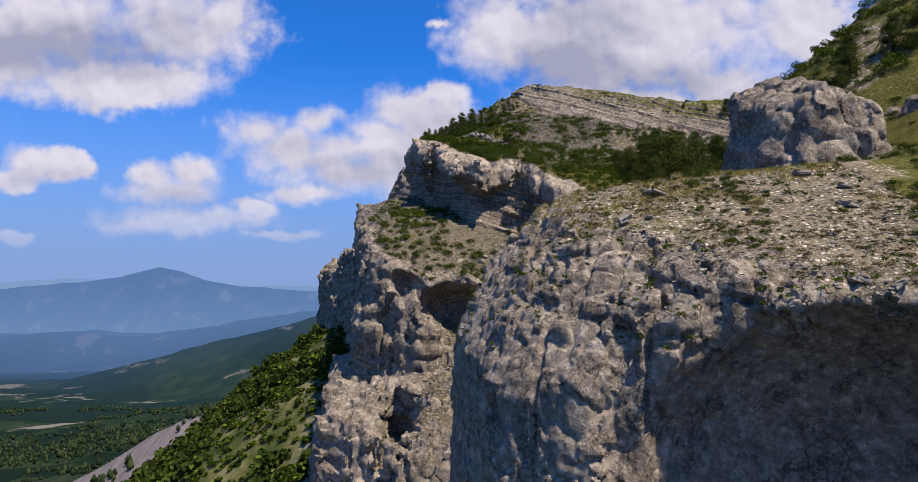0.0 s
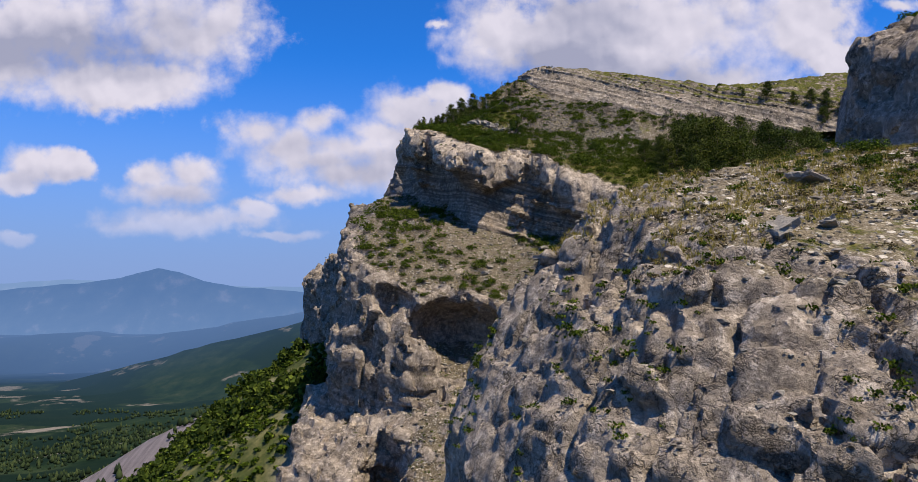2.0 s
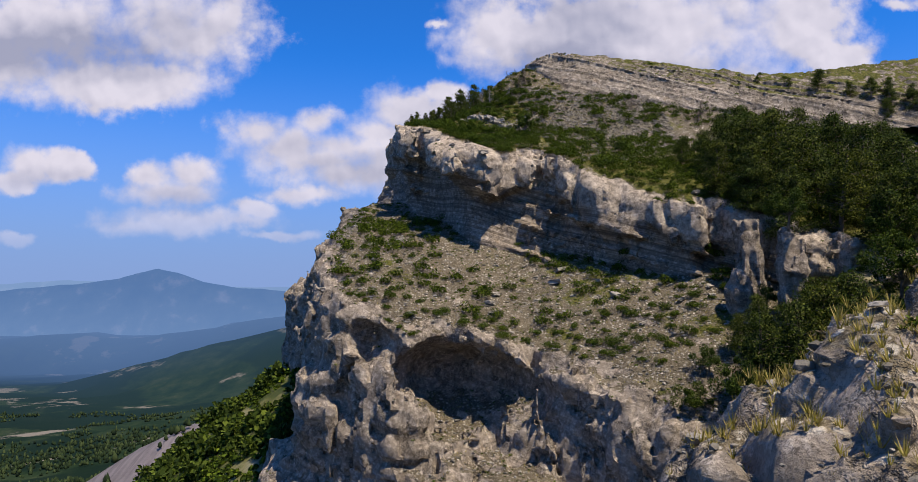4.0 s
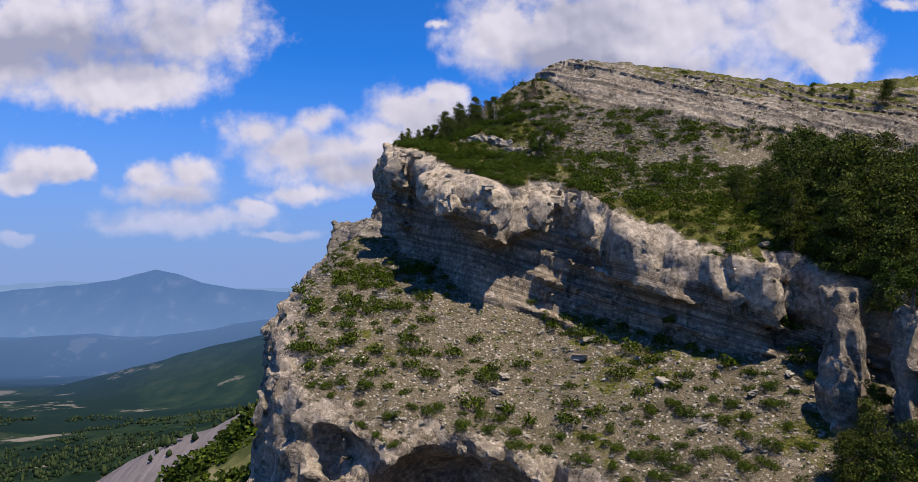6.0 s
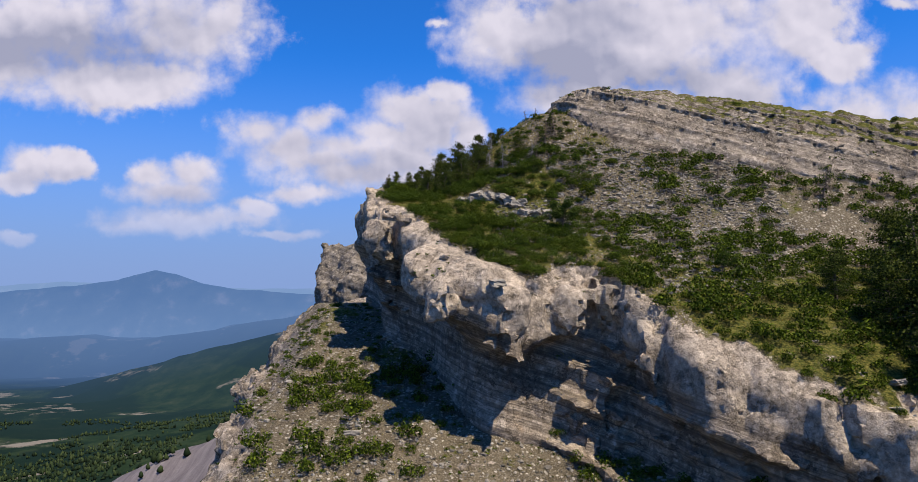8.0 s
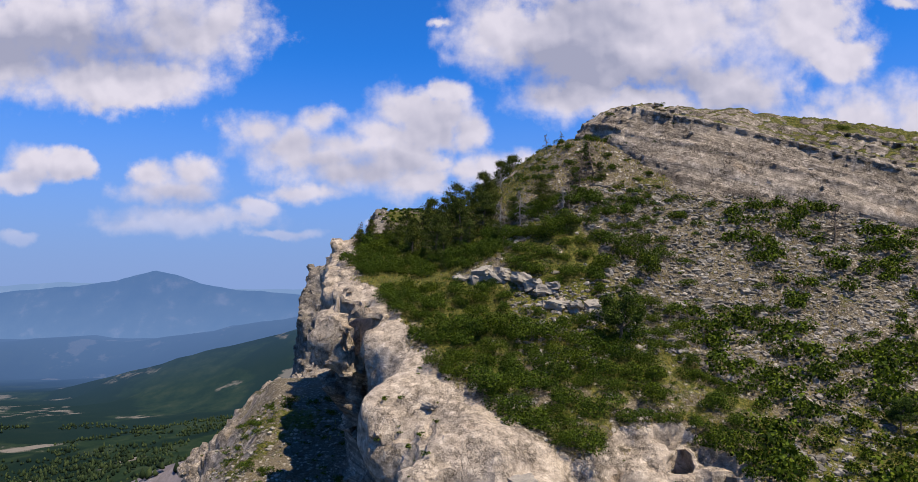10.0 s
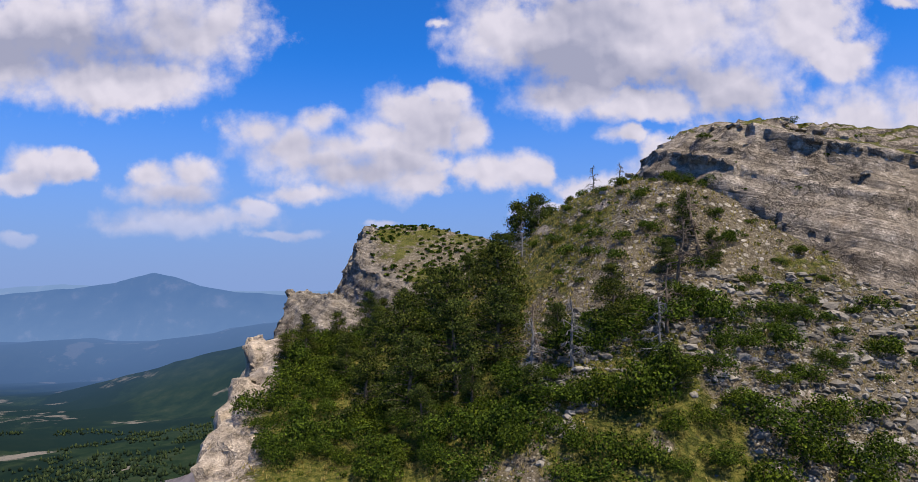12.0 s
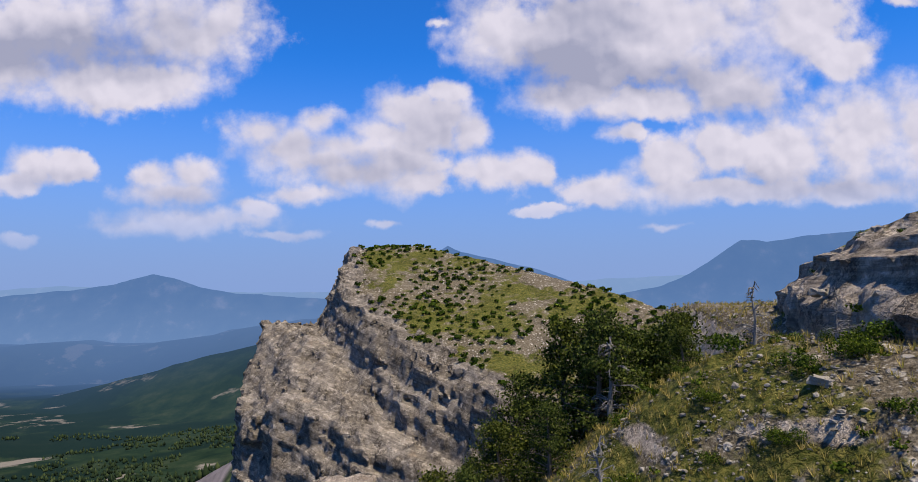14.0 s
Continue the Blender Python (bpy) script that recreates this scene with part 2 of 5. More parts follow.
    turf = q.step(q.m("ADD", turf_a, q.m("MULTIPLY", q.m("SUBTRACT", q.noise(co, .9, 6.0, .7), .5), 1.5)), .40, .60)
    g = q.mix(turf, g, t)
    soil = q.step(q.m("ADD", soil_a, q.m("MULTIPLY", q.m("SUBTRACT", q.noise(co, 1.6, 6.0, .7), .5), 1.1)), .42, .58)
    c = q.mix(soil, c, g)
    h = q.m("ADD", q.m("MULTIPLY", crag, .50), q.m("MULTIPLY", fine, .18))
    h = q.m("ADD", h, q.m("MULTIPLY", mid, .25))
    h = q.m("ADD", h, q.m("MULTIPLY", speck, .07))
    h = q.m("ADD", h, q.m("MULTIPLY", q.m("MULTIPLY", q.step(gap_a, .0, .10), where), .22))
    h = q.m("ADD", h, q.m("MULTIPLY", q.m("MULTIPLY", q.step(gap_b, .0, .12), where), .10))
    h = q.m("ADD", h, q.m("MULTIPLY", q.m("MULTIPLY", layer, .06 + .55 * strata), beds))
    h = q.m("ADD", h, q.m("MULTIPLY", q.m("MULTIPLY", thin, .40 * strata), beds))
    h = q.m("ADD", h, q.m("MULTIPLY", q.m("MULTIPLY", grit, soil), -.12))
    h = q.m("ADD", h, q.m("MULTIPLY", q.m("MULTIPLY", cob_in, soil), .16))
    finish(q, c, .9, h, 1.0, .26 / scale, .12)
    return mat


M_ROCK = rock_material("limestone", tint=(1.14, 1.0, .85), strata=.12)
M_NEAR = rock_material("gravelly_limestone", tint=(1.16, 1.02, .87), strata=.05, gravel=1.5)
M_BEDS = rock_material("bedded_limestone", tint=(1.19, 1.03, .85), strata=.62, gravel=1.02)
M_SUMMIT = rock_material("tilted_limestone", tint=(1.06, .935, .79), strata=.55)
M_FAR_ROCK = rock_material("far_limestone", tint=(.87, .79, .69), strata=.4, scale=.6)


def stone_material(name, tone=1.0):
    mat, q = material(name)
    co = q.n("ShaderNodeTexCoord").outputs["Object"]
    r = q.n("ShaderNodeNewGeometry").outputs["Random Per Island"]
    c = q.ramp(r, [(0, (.085, .073, .056)), (.5, (.17, .148, .118)), (1, (.30, .265, .218))])
    c = q.mix(1.0, c, (tone, tone, tone), "MULTIPLY")
    n = q.noise(co, 6.0, 5.0, .7)
    c = q.mix(q.step(n, .45, .7, 0, .5), c, (.09, .085, .075))
    finish(q, c, .92, n, .6, .08, .12)
    return mat


def leaf_material(name, dark, mid, light, object_random=True, trans=.25):
    mat, q = material(name)
    r = q.n("ShaderNodeNewGeometry").outputs["Random Per Island"]
    c = q.ramp(r, [(0, dark), (.55, mid), (1, light)])
    if object_random:
        o = q.n("ShaderNodeObjectInfo").outputs["Random"]
        c = q.mix(q.step(o, .3, 1.0, 0, .45), c, q.mix(1.0, c, (1.45, 1.15, .7), "MULTIPLY"))
    bs = q.n("ShaderNodeBsdfPrincipled", {"Base Color": c, "Roughness": .8, "Specular IOR Level": .08})
    tr = q.n("ShaderNodeBsdfTranslucent", {0: q.mix(1.0, c, (1.2, 1.4, .5), "MULTIPLY")})
    q.n("ShaderNodeOutputMaterial", {0: q.n("ShaderNodeMixShader", {0: trans, 1: bs.outputs[0], 2: tr.outputs[0]}).outputs[0]})
    return mat


def bark_material(name, a, b):
    mat, q = material(name)
    co = q.n("ShaderNodeTexCoord").outputs["Object"]
    n = q.noise(q.v("MULTIPLY", co, (9, 9, 2)), 1.5, 5.0, .7)
    finish(q, q.ramp(n, [(.3, a), (.7, b)]), .9, n, .8, .04, .15)
    return mat


M_STONE = stone_material("loose_stone")
M_BLOCK = stone_material("pale_block", 1.9)
M_SHRUB = leaf_material("shrub_leaf", (.008, .015, .002), (.036, .060, .006), (.100, .140, .012), trans=.16)
M_NEEDLE = leaf_material("pine_needle", (.009, .014, .004), (.038, .054, .010), (.115, .135, .026), trans=.2)
M_BROAD = leaf_material("broad_leaf", (.010, .020, .004), (.028, .048, .008), (.078, .112, .018), trans=.18)
M_WOODS = leaf_material("far_woods_leaf", (.006, .012, .005), (.018, .030, .010), (.042, .056, .018), False, .1)
M_GRASS = leaf_material("dry_grass", (.12, .10, .03), (.28, .21, .07), (.42, .32, .13), False, .3)
M_BARK = bark_material("bark", (.07, .05, .035), (.19, .15, .11))
M_DEAD = bark_material("dead_wood", (.09, .082, .072), (.27, .25, .225))


def ground_material():
    """Slopes under the cliffs and the near part of the valley."""
    mat, q = material("hillside")
    co = q.n("ShaderNodeTexCoord").outputs["Object"]
    big, mid, fine = q.noise(co, .012, 6.0, .62), q.noise(co, .11, 5.0, .65), q.noise(co, 1.1, 5.0, .7)
    c = q.ramp(mid, [(.33, (.022, .034, .009)), (.46, (.060, .066, .018)), (.58, (.135, .120, .045)), (.70, (.24, .21, .13))])
    c = q.mix(q.step(fine, .45, .7, 0, .7), c, (.05, .07, .018))
    wood = q.n("ShaderNodeAttribute", attribute_name="woods").outputs["Fac"]
    f = q.ramp(q.noise(co, .06, 8.0, .75), [(.35, (.007, .013, .006)), (.55, (.018, .029, .011)), (.72, (.042, .054, .022))])
    f = q.mix(q.step(q.noise(co, .009, 4.0, .6), .58, .68, 0, .8), f, (.16, .17, .085))
    c = q.mix(wood, c, f)
    scree = q.n("ShaderNodeAttribute", attribute_name="scree").outputs["Fac"]
    sc = q.ramp(q.noise(co, 3.0, 6.0, .75), [(.3, (.07, .065, .04)), (.5, (.20, .18, .145)), (.7, (.34, .31, .27))])
    c = q.mix(scree, c, sc)
    marl = q.n("ShaderNodeAttribute", attribute_name="marl").outputs["Fac"]
    rill = q.noise(q.v("MULTIPLY", co, (.16, .02, .02)), 1.0, 5.0, .6)
    mc = q.ramp(rill, [(.35, (.105, .088, .086)), (.6, (.165, .140, .136)), (.8, (.21, .18, .165))])
    c = q.mix(q.step(marl, .35, .6), c, mc)
    finish(q, c, .95, q.m("ADD", mid, q.m("MULTIPLY", fine, .2)), .8, 1.2, .1)
    return mat


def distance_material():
    """The valley and hills kilometres away: a faintly glowing backdrop, with blue summer haze painted in as emission.
    """
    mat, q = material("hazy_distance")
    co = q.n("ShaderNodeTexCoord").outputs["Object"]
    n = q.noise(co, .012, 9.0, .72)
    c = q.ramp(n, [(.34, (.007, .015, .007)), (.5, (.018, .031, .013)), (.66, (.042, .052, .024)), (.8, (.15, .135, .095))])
    # broad dark patches: conifer wood, and cloud shadow painted into the base colour
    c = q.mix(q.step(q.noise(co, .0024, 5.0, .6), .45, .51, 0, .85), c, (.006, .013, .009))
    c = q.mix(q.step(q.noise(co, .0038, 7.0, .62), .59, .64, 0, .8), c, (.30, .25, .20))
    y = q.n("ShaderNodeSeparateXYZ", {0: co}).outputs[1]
    # haze colour by distance, mixed over the ground ever more strongly
    haze_col = q.ramp(q.m("DIVIDE", y, 5000.0), [(.22, (.022, .055, .060)), (.48, (.040, .095, .140)), (.62, (.070, .160, .36)), (.93, (.190, .365, .78))])
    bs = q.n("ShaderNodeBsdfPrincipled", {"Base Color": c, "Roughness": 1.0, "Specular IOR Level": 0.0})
    em = q.n("ShaderNodeEmission", {0: haze_col, 1: .48})
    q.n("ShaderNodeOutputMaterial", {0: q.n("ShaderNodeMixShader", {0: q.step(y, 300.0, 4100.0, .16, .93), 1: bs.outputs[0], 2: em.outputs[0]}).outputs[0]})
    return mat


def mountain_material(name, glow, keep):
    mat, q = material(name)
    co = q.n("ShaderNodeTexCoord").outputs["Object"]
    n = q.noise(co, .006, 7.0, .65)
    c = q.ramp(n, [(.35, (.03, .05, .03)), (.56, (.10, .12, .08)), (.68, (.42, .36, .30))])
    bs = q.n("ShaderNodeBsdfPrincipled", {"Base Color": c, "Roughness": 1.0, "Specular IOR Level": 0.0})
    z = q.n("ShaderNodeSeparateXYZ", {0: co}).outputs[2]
    # blue distance haze put in as emission, paler towards the mountain's foot
    haze_col = q.mix(q.step(z, 80.0, -420.0, 0, .8), glow, (.195, .365, .74))
    em = q.n("ShaderNodeEmission", {0: haze_col, 1: .56})
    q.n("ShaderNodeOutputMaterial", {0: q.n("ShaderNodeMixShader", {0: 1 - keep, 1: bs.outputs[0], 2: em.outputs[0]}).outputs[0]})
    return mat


M_GROUND = ground_material()
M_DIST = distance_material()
M_MTN_FAR = mountain_material("far_hazed_mountain", (.27, .46, .86), .06)
M_MTN = mountain_material("hazed_mountain", (.115, .255, .60), .08)

# ---- noise and solid shapes ----
RNG = np.random.default_rng(7)
LAT = RNG.random((64, 64, 64)).astype(np.float32) * 2 - 1
LINE = RNG.random(4096).astype(np.float32) * 2 - 1


def vnoise(x, y, z):
    """Value noise, -1 to 1, on arrays."""
    ix, iy, iz = (np.floor(a).astype(np.int32) for a in (x, y, z))
    fx, fy, fz = ((a - i).astype(np.float32) for a, i in ((x, ix), (y, iy), (z, iz)))
    fx, fy, fz = (f * f * (3 - 2 * f) for f in (fx, fy, fz))
    x0, x1, y0, y1, z0, z1 = ix & 63, (ix + 1) & 63, iy & 63, (iy + 1) & 63, iz & 63, (iz + 1) & 63
    a = LAT[x0, y0, z0] * (1 - fx) + LAT[x1, y0, z0] * fx
    b = LAT[x0, y1, z0] * (1 - fx) + LAT[x1, y1, z0] * fx
    c = LAT[x0, y0, z1] * (1 - fx) + LAT[x1, y0, z1] * fx
    d = LAT[x0, y1, z1] * (1 - fx) + LAT[x1, y1, z1] * fx
    a = a * (1 - fy) + b * fy
    c = c * (1 - fy) + d * fy
    return a * (1 - fz) + c * fz


def fbm(x, y, z, size, octaves=4, gain=.5, ridged=False):
    s, amp, tot = 0, 1.0, 0.0
    f = 1.0 / size
    for k in range(octaves):
        o = 17.3 * k
        v = vnoise((x * .80 - y * .60) * f + o, (x * .60 + y * .80) * f + o * 1.7, z * f + o * .6)
        s = s + amp * (1 - 2.2 * np.abs(v) if ridged else v)
        tot += amp
        amp *= gain
        f *= 2.03
    return s / tot


def line_noise(s):
    i = np.floor(s).astype(np.int32)
    f = (s - i).astype(np.float32)
    f = np.clip((f - .5) * 2.6 + .5, 0, 1)          # flat ledges with short risers
    return LINE[i & 4095] * (1 - f) + LINE[(i + 1) & 4095] * f


def clefts(x, y, z, size):
    """One along the joints between irregular blocks, zero inside them, and a value of its own for each block."""
    u, v, w = (a / size - .5 for a in (x, y, z))
    iu, iv, iw = (np.floor(a).astype(np.int32) for a in (u, v, w))
    f1, f2, own = np.full(x.shape, 9., np.float32), np.full(x.shape, 9., np.float32), np.zeros(x.shape, np.float32)
    for a in (0, 1):
        for b in (0, 1):
            for c in (0, 1):
                p, q, r = (iu + a) & 63, (iv + b) & 63, (iw + c) & 63
                h, k, m = LAT[p, q, r], LAT[q, r, p], LAT[r, p, q]
                d = np.sqrt((iu + a + .42 * h - u) ** 2 + (iv + b + .42 * k - v) ** 2 + (iw + c + .42 * m - w) ** 2)
                near = d < f1
                f2 = np.minimum(np.where(near, f1, f2), np.where(near, f2, d))
                own = np.where(near, LAT[p, r, q], own)
                f1 = np.where(near, d, f1)
    return np.clip(1 - (f2 - f1) / .22, 0, 1) ** 1.5, own


def smin(a, b, k):
    h = np.clip(.5 + .5 * (b - a) / k, 0, 1)
    return b * (1 - h) + a * h - k * h * (1 - h)


def smax(a, b, k):
    return -smin(-a, -b, k)


def sstep(a, b, x):
    t = np.clip((x - a) / (b - a), 0, 1)
    return t * t * (3 - 2 * t)


def plan_distance(X, Y, poly):
    """Signed distance to a closed outline in plan; negative inside."""
    d = np.full(X.shape, 1e9, np.float32)
    inside = np.zeros(X.shape, bool)
    for (ax, ay), (bx, by) in zip(poly, poly[1:] + poly[:1]):
        ex, ey = bx - ax, by - ay
        t = np.clip(((X - ax) * ex + (Y - ay) * ey) / (ex * ex + ey * ey), 0, 1)
        d = np.minimum(d, (X - ax - t * ex) ** 2 + (Y - ay - t * ey) ** 2)
        cross = ((ay <= Y) & (by > Y)) | ((by <= Y) & (ay > Y))
        with np.errstate(divide="ignore", invalid="ignore"):
            xi = ax + (Y - ay) / (by - ay if by != ay else 1e-9) * ex
        inside ^= cross & (X < xi)
    d = np.sqrt(d)
    return np.where(inside, -d, d)


def mesh_np(name, verts, faces, mat, smooth=True, attrs=None):
    """A mesh from arrays; faces is an (n, 3) or (n, 4) array."""
    me = bpy.data.meshes.new(name)
    n, k = faces.shape
    me.vertices.add(len(verts))
    me.vertices.foreach_set("co", np.ascontiguousarray(verts, np.float32).ravel())
    me.loops.add(n * k)
    me.loops.foreach_set("vertex_index", np.ascontiguousarray(faces, np.int32).ravel())
    me.polygons.add(n)
    me.polygons.foreach_set("loop_start", np.arange(0, n * k, k, dtype=np.int32))
    me.polygons.foreach_set("use_smooth", np.full(n, smooth))
    me.materials.append(mat)
    for key, val in (attrs or {}).items():
        me.attributes.new(key, "FLOAT", "POINT").data.foreach_set("value", val.astype(np.float32))
    me.update(calc_edges=True)
    return me


def surface_net(F, origin, res):
    """The zero surface of a sampled field (negative inside) as quads."""
    S = F < 0
    nx, ny, nz = F.shape
    cnt = np.zeros((nx - 1, ny - 1, nz - 1), np.int8)
    for i in (0, 1):
        for j in (0, 1):
            for k in (0, 1):
                cnt += S[i:nx - 1 + i, j:ny - 1 + j, k:nz - 1 + k]
    cells = np.argwhere((cnt > 0) & (cnt < 8))
    ids = np.full(cnt.shape, -1, np.int32)
    ids[cells[:, 0], cells[:, 1], cells[:, 2]] = np.arange(len(cells))
    acc_p, acc_n = np.zeros((len(cells), 3)), np.zeros(len(cells))
    cor = [(i, j, k) for i in (0, 1) for j in (0, 1) for k in (0, 1)]
    val = {c: F[cells[:, 0] + c[0], cells[:, 1] + c[1], cells[:, 2] + c[2]] for c in cor}
    for c in cor:
        for ax in range(3):
            if c[ax] == 0:
                e = list(c)
                e[ax] = 1
                a, b = val[c], val[tuple(e)]
                hit = (a < 0) != (b < 0)
                t = np.where(hit, a / np.where(hit, a - b, 1), 0)
                p = np.repeat(np.array(c, float)[None], len(cells), 0)
                p[:, ax] += t
                acc_p += p * hit[:, None]
                acc_n += hit
    verts = (cells + acc_p / acc_n[:, None]) * res + np.array(origin)
    quads = []
    for ax in range(3):
        u, w = [(1, 2), (2, 0), (0, 1)][ax]
        lo = [slice(1, -1)] * 3
        lo[ax] = slice(0, -1)
        hi = list(lo)
        hi[ax] = slice(1, None)
        a, b = S[tuple(lo)], S[tuple(hi)]
        for sign in (True, False):
            e = np.argwhere((a != b) & (a == sign))
            off = np.array([1, 1, 1])
            off[ax] = 0
            e = e + off
            du, dw = np.eye(3, dtype=int)[u], np.eye(3, dtype=int)[w]
            ring = [e - du - dw, e - dw, e, e - du]
            q = np.stack([ids[r[:, 0], r[:, 1], r[:, 2]] for r in ring], 1)
            quads.append(q if sign else q[:, ::-1])
    return verts, np.concatenate(quads)


def main_pieces(v, q, least=500):
    """Drop crumbs that hang loose of the main mass."""
    lab = np.arange(len(v))
    e = np.concatenate([q[:, [0, 1]], q[:, [1, 2]], q[:, [2, 3]]])
    for _ in range(60):
        m = np.minimum(lab[e[:, 0]], lab[e[:, 1]])
        old = lab.copy()
        np.minimum.at(lab, e[:, 0], m)
        np.minimum.at(lab, e[:, 1], m)
        lab = lab[lab]
        lab = lab[lab]
        if (old == lab).all():
            break
    big = np.bincount(lab, minlength=len(v))[lab] >= least
    idx = np.cumsum(big) - 1
    return v[big], idx[q[big[q].all(1)]]


TOPS = []          # (x0, y0, res, height map) of each solid, for setting things down


def height_at(x, y):
    """The top of whatever rock or ground lies at a place in plan."""
    best = float(ground_height(np.array([x]), np.array([y]))[0])
    for x0, y0, r, H in TOPS:
        i, j = (x - x0) / r, (y - y0) / r
        if 0 <= i < H.shape[0] - 1 and 0 <= j < H.shape[1] - 1:
            best = max(best, float(H[int(i + .5), int(j + .5)]))
    return best


SURF = {}          # vertices, normals, soil and turf of each solid, for scattering


def solid(name, box, res, field, mat, label, displace, soil_fn, category="cliff", kind="structure", beds=None):
    """Sample a field in a box, roughen it near its surface, and link the surface as one object."""
    (x0, x1), (y0, y1), (z0, z1) = box
    xs, ys, zs = (np.arange(a, b, res) for a, b in ((x0, x1), (y0, y1), (z0, z1)))
    X, Y = np.meshgrid(xs, ys, indexing="ij")
    X, Y = X.astype(np.float32), Y.astype(np.float32)
    F = field(X[:, :, None], Y[:, :, None], zs[None, None, :].astype(np.float32)).astype(np.float32)
    F[0], F[-1], F[:, 0], F[:, -1] = (np.maximum(F[0], .01), np.maximum(F[-1], .01), np.maximum(F[:, 0], .01), np.maximum(F[:, -1], .01))
    band = np.argwhere(np.abs(F) < 2.7)
    p = (band * res + np.array([x0, y0, z0])).astype(np.float32)
    F[band[:, 0], band[:, 1], band[:, 2]] += displace(p[:, 0], p[:, 1], p[:, 2])
    F[0], F[-1], F[:, 0], F[:, -1], F[:, :, -1] = (np.maximum(a, .01) for a in (F[0], F[-1], F[:, 0], F[:, -1], F[:, :, -1]))
    S = F < 0
    top = len(zs) - 1 - np.argmax(S[:, :, ::-1], axis=2)
    H = np.where(S.any(2), zs[np.clip(top, 0, len(zs) - 1)] + .5 * res, -1e4)
    TOPS.append((x0, y0, res, H))
    v, q = main_pieces(*surface_net(F, (x0, y0, z0), res))
    me = mesh_np(name, v, q, mat)
    me.set_sharp_from_angle(angle=radians(30))
    nrm = np.zeros(len(v) * 3, np.float32)
    me.vertex_normals.foreach_get("vector", nrm)
    nrm = nrm.reshape(-1, 3)
    soil, turf = soil_fn(v, nrm)
    bedded = np.ones(len(v)) if beds is None else beds(v[:, 0], v[:, 1], v[:, 2])
    for key, val in (("soil", soil), ("turf", turf), ("beds", bedded)):
        me.attributes.new(key, "FLOAT", "POINT").data.foreach_set("value", val.astype(np.float32))
    SURF[name] = (v, nrm, soil, turf)
    return tagged(new(name, me), label, category, kind=kind)

# ---- the ridge: tops and outlines in plan ----
OUT_NEAR = [(2.2, 48), (1.9, 45.5), (2.5, 42.5), (4.0, 36.5), (7, 33.5), (11, 29.5), (14, 26.8), (20, 21), (30, 14), (60, 8), (60, 82), (34, 78), (24, 62), (14, 50.5), (8, 49)]
OUT_LEDGE = [(-25, 166), (-22, 142), (-17.5, 122), (-15.5, 108), (-12, 102.5), (-6, 99.2), (-1.5, 100.2), (3, 101.6), (7, 100.2), (11, 97.5), (15, 93.5), (20, 89), (27, 85.5), (35.5, 84), (35.5, 104), (30, 125), (0, 140), (-8, 166)]
OUT_WALL = [(-14, 160), (-10.8, 148), (-9.5, 141), (-8.7, 136), (-5.5, 129), (-4.0, 123.5), (-1.6, 118.6), (1.3, 116.2), (5, 116.0), (8, 117.2), (10.4, 119.4), (12.0, 117.6),
            (13.4, 114.4), (16.5, 111.6), (20, 108.8), (26.3, 105.3), (28.5, 107), (31, 104.5), (36, 101), (60, 85), (96, 66), (96, 176), (10, 176), (-6, 168)]
OUT_SUMMIT = [(11.0, 153.5), (11.2, 149.3), (13.4, 144.3), (18, 140.0), (26, 138.4), (38, 136.8), (64, 132), (96, 122), (96, 174), (23, 174), (14.4, 162)]
OUT_FAR = [(-32, 340), (-28, 310), (-23, 268), (-13.5, 254), (-7, 246), (2, 236), (9, 227), (20, 222), (42, 235), (42, 345)]
OUT_FAR_LOW = [(-46, 300), (-41.5, 264), (-38, 252), (-30, 246), (-20, 242), (-8, 234), (6, 226), (2, 300)]


OUT_WALL_EARTH = [(-13, 160), (-10.2, 148), (-8.8, 141), (-7.7, 136), (-4.6, 129.6), (-2.3, 124.4), (.5, 120.6)] + OUT_WALL[8:]
OUT_NEAR_EARTH = [(-6, 70), (.6, 49), (1.6, 45.5), (2.5, 42.5)] + OUT_NEAR[3:10] + [(60, 95), (0, 95)]


def top_near(x, y):
    z = 3.4 + .1 * (x - 14.4) + .45 * (np.minimum(y, 44.6) - 36.8) + .12 * np.maximum(0, y - 44.6) * sstep(10, 18, x)
    z = z + .7 * np.maximum(0, x - 32) + .5 * np.maximum(0, np.minimum(y, 68) - 55) * sstep(24, 38, x)
    return z - .30 * np.maximum(0, 8 - x) ** 1.3 - .3 * np.maximum(0, y - 46) * sstep(16, 8, x)


def top_ledge(x, y):
    back = 12.0 + .28 * (y - 122) - .8 * np.maximum(0, -14 - x)
    front = 1.75 - .22 * np.clip(x, -16, 8) + .25 * np.maximum(x - 8, 0) + .63 * (y - 105)
    return smin(front, back, 1.5)


def top_slope(x, y):
    xp = .5 * (x + np.sqrt(x * x + 12))
    left = 27.3 + .27 * (y - 130) + xp * (.7 + .02 * (y - 135))
    right = 28.5 + np.where(y < 130, .55, .9) * (y - 130) - .07 * x + 2.0 * np.exp(-((x - 1.0) / 3.6) ** 2) * sstep(122, 117, y)
    z = smin(smin(left, right, 2.5), np.maximum(41.8 - .14 * np.maximum(x - 22, 0), 36.5), 1.5)
    return z - .62 * np.maximum(0, y - 151.5) * sstep(14, 9, x)


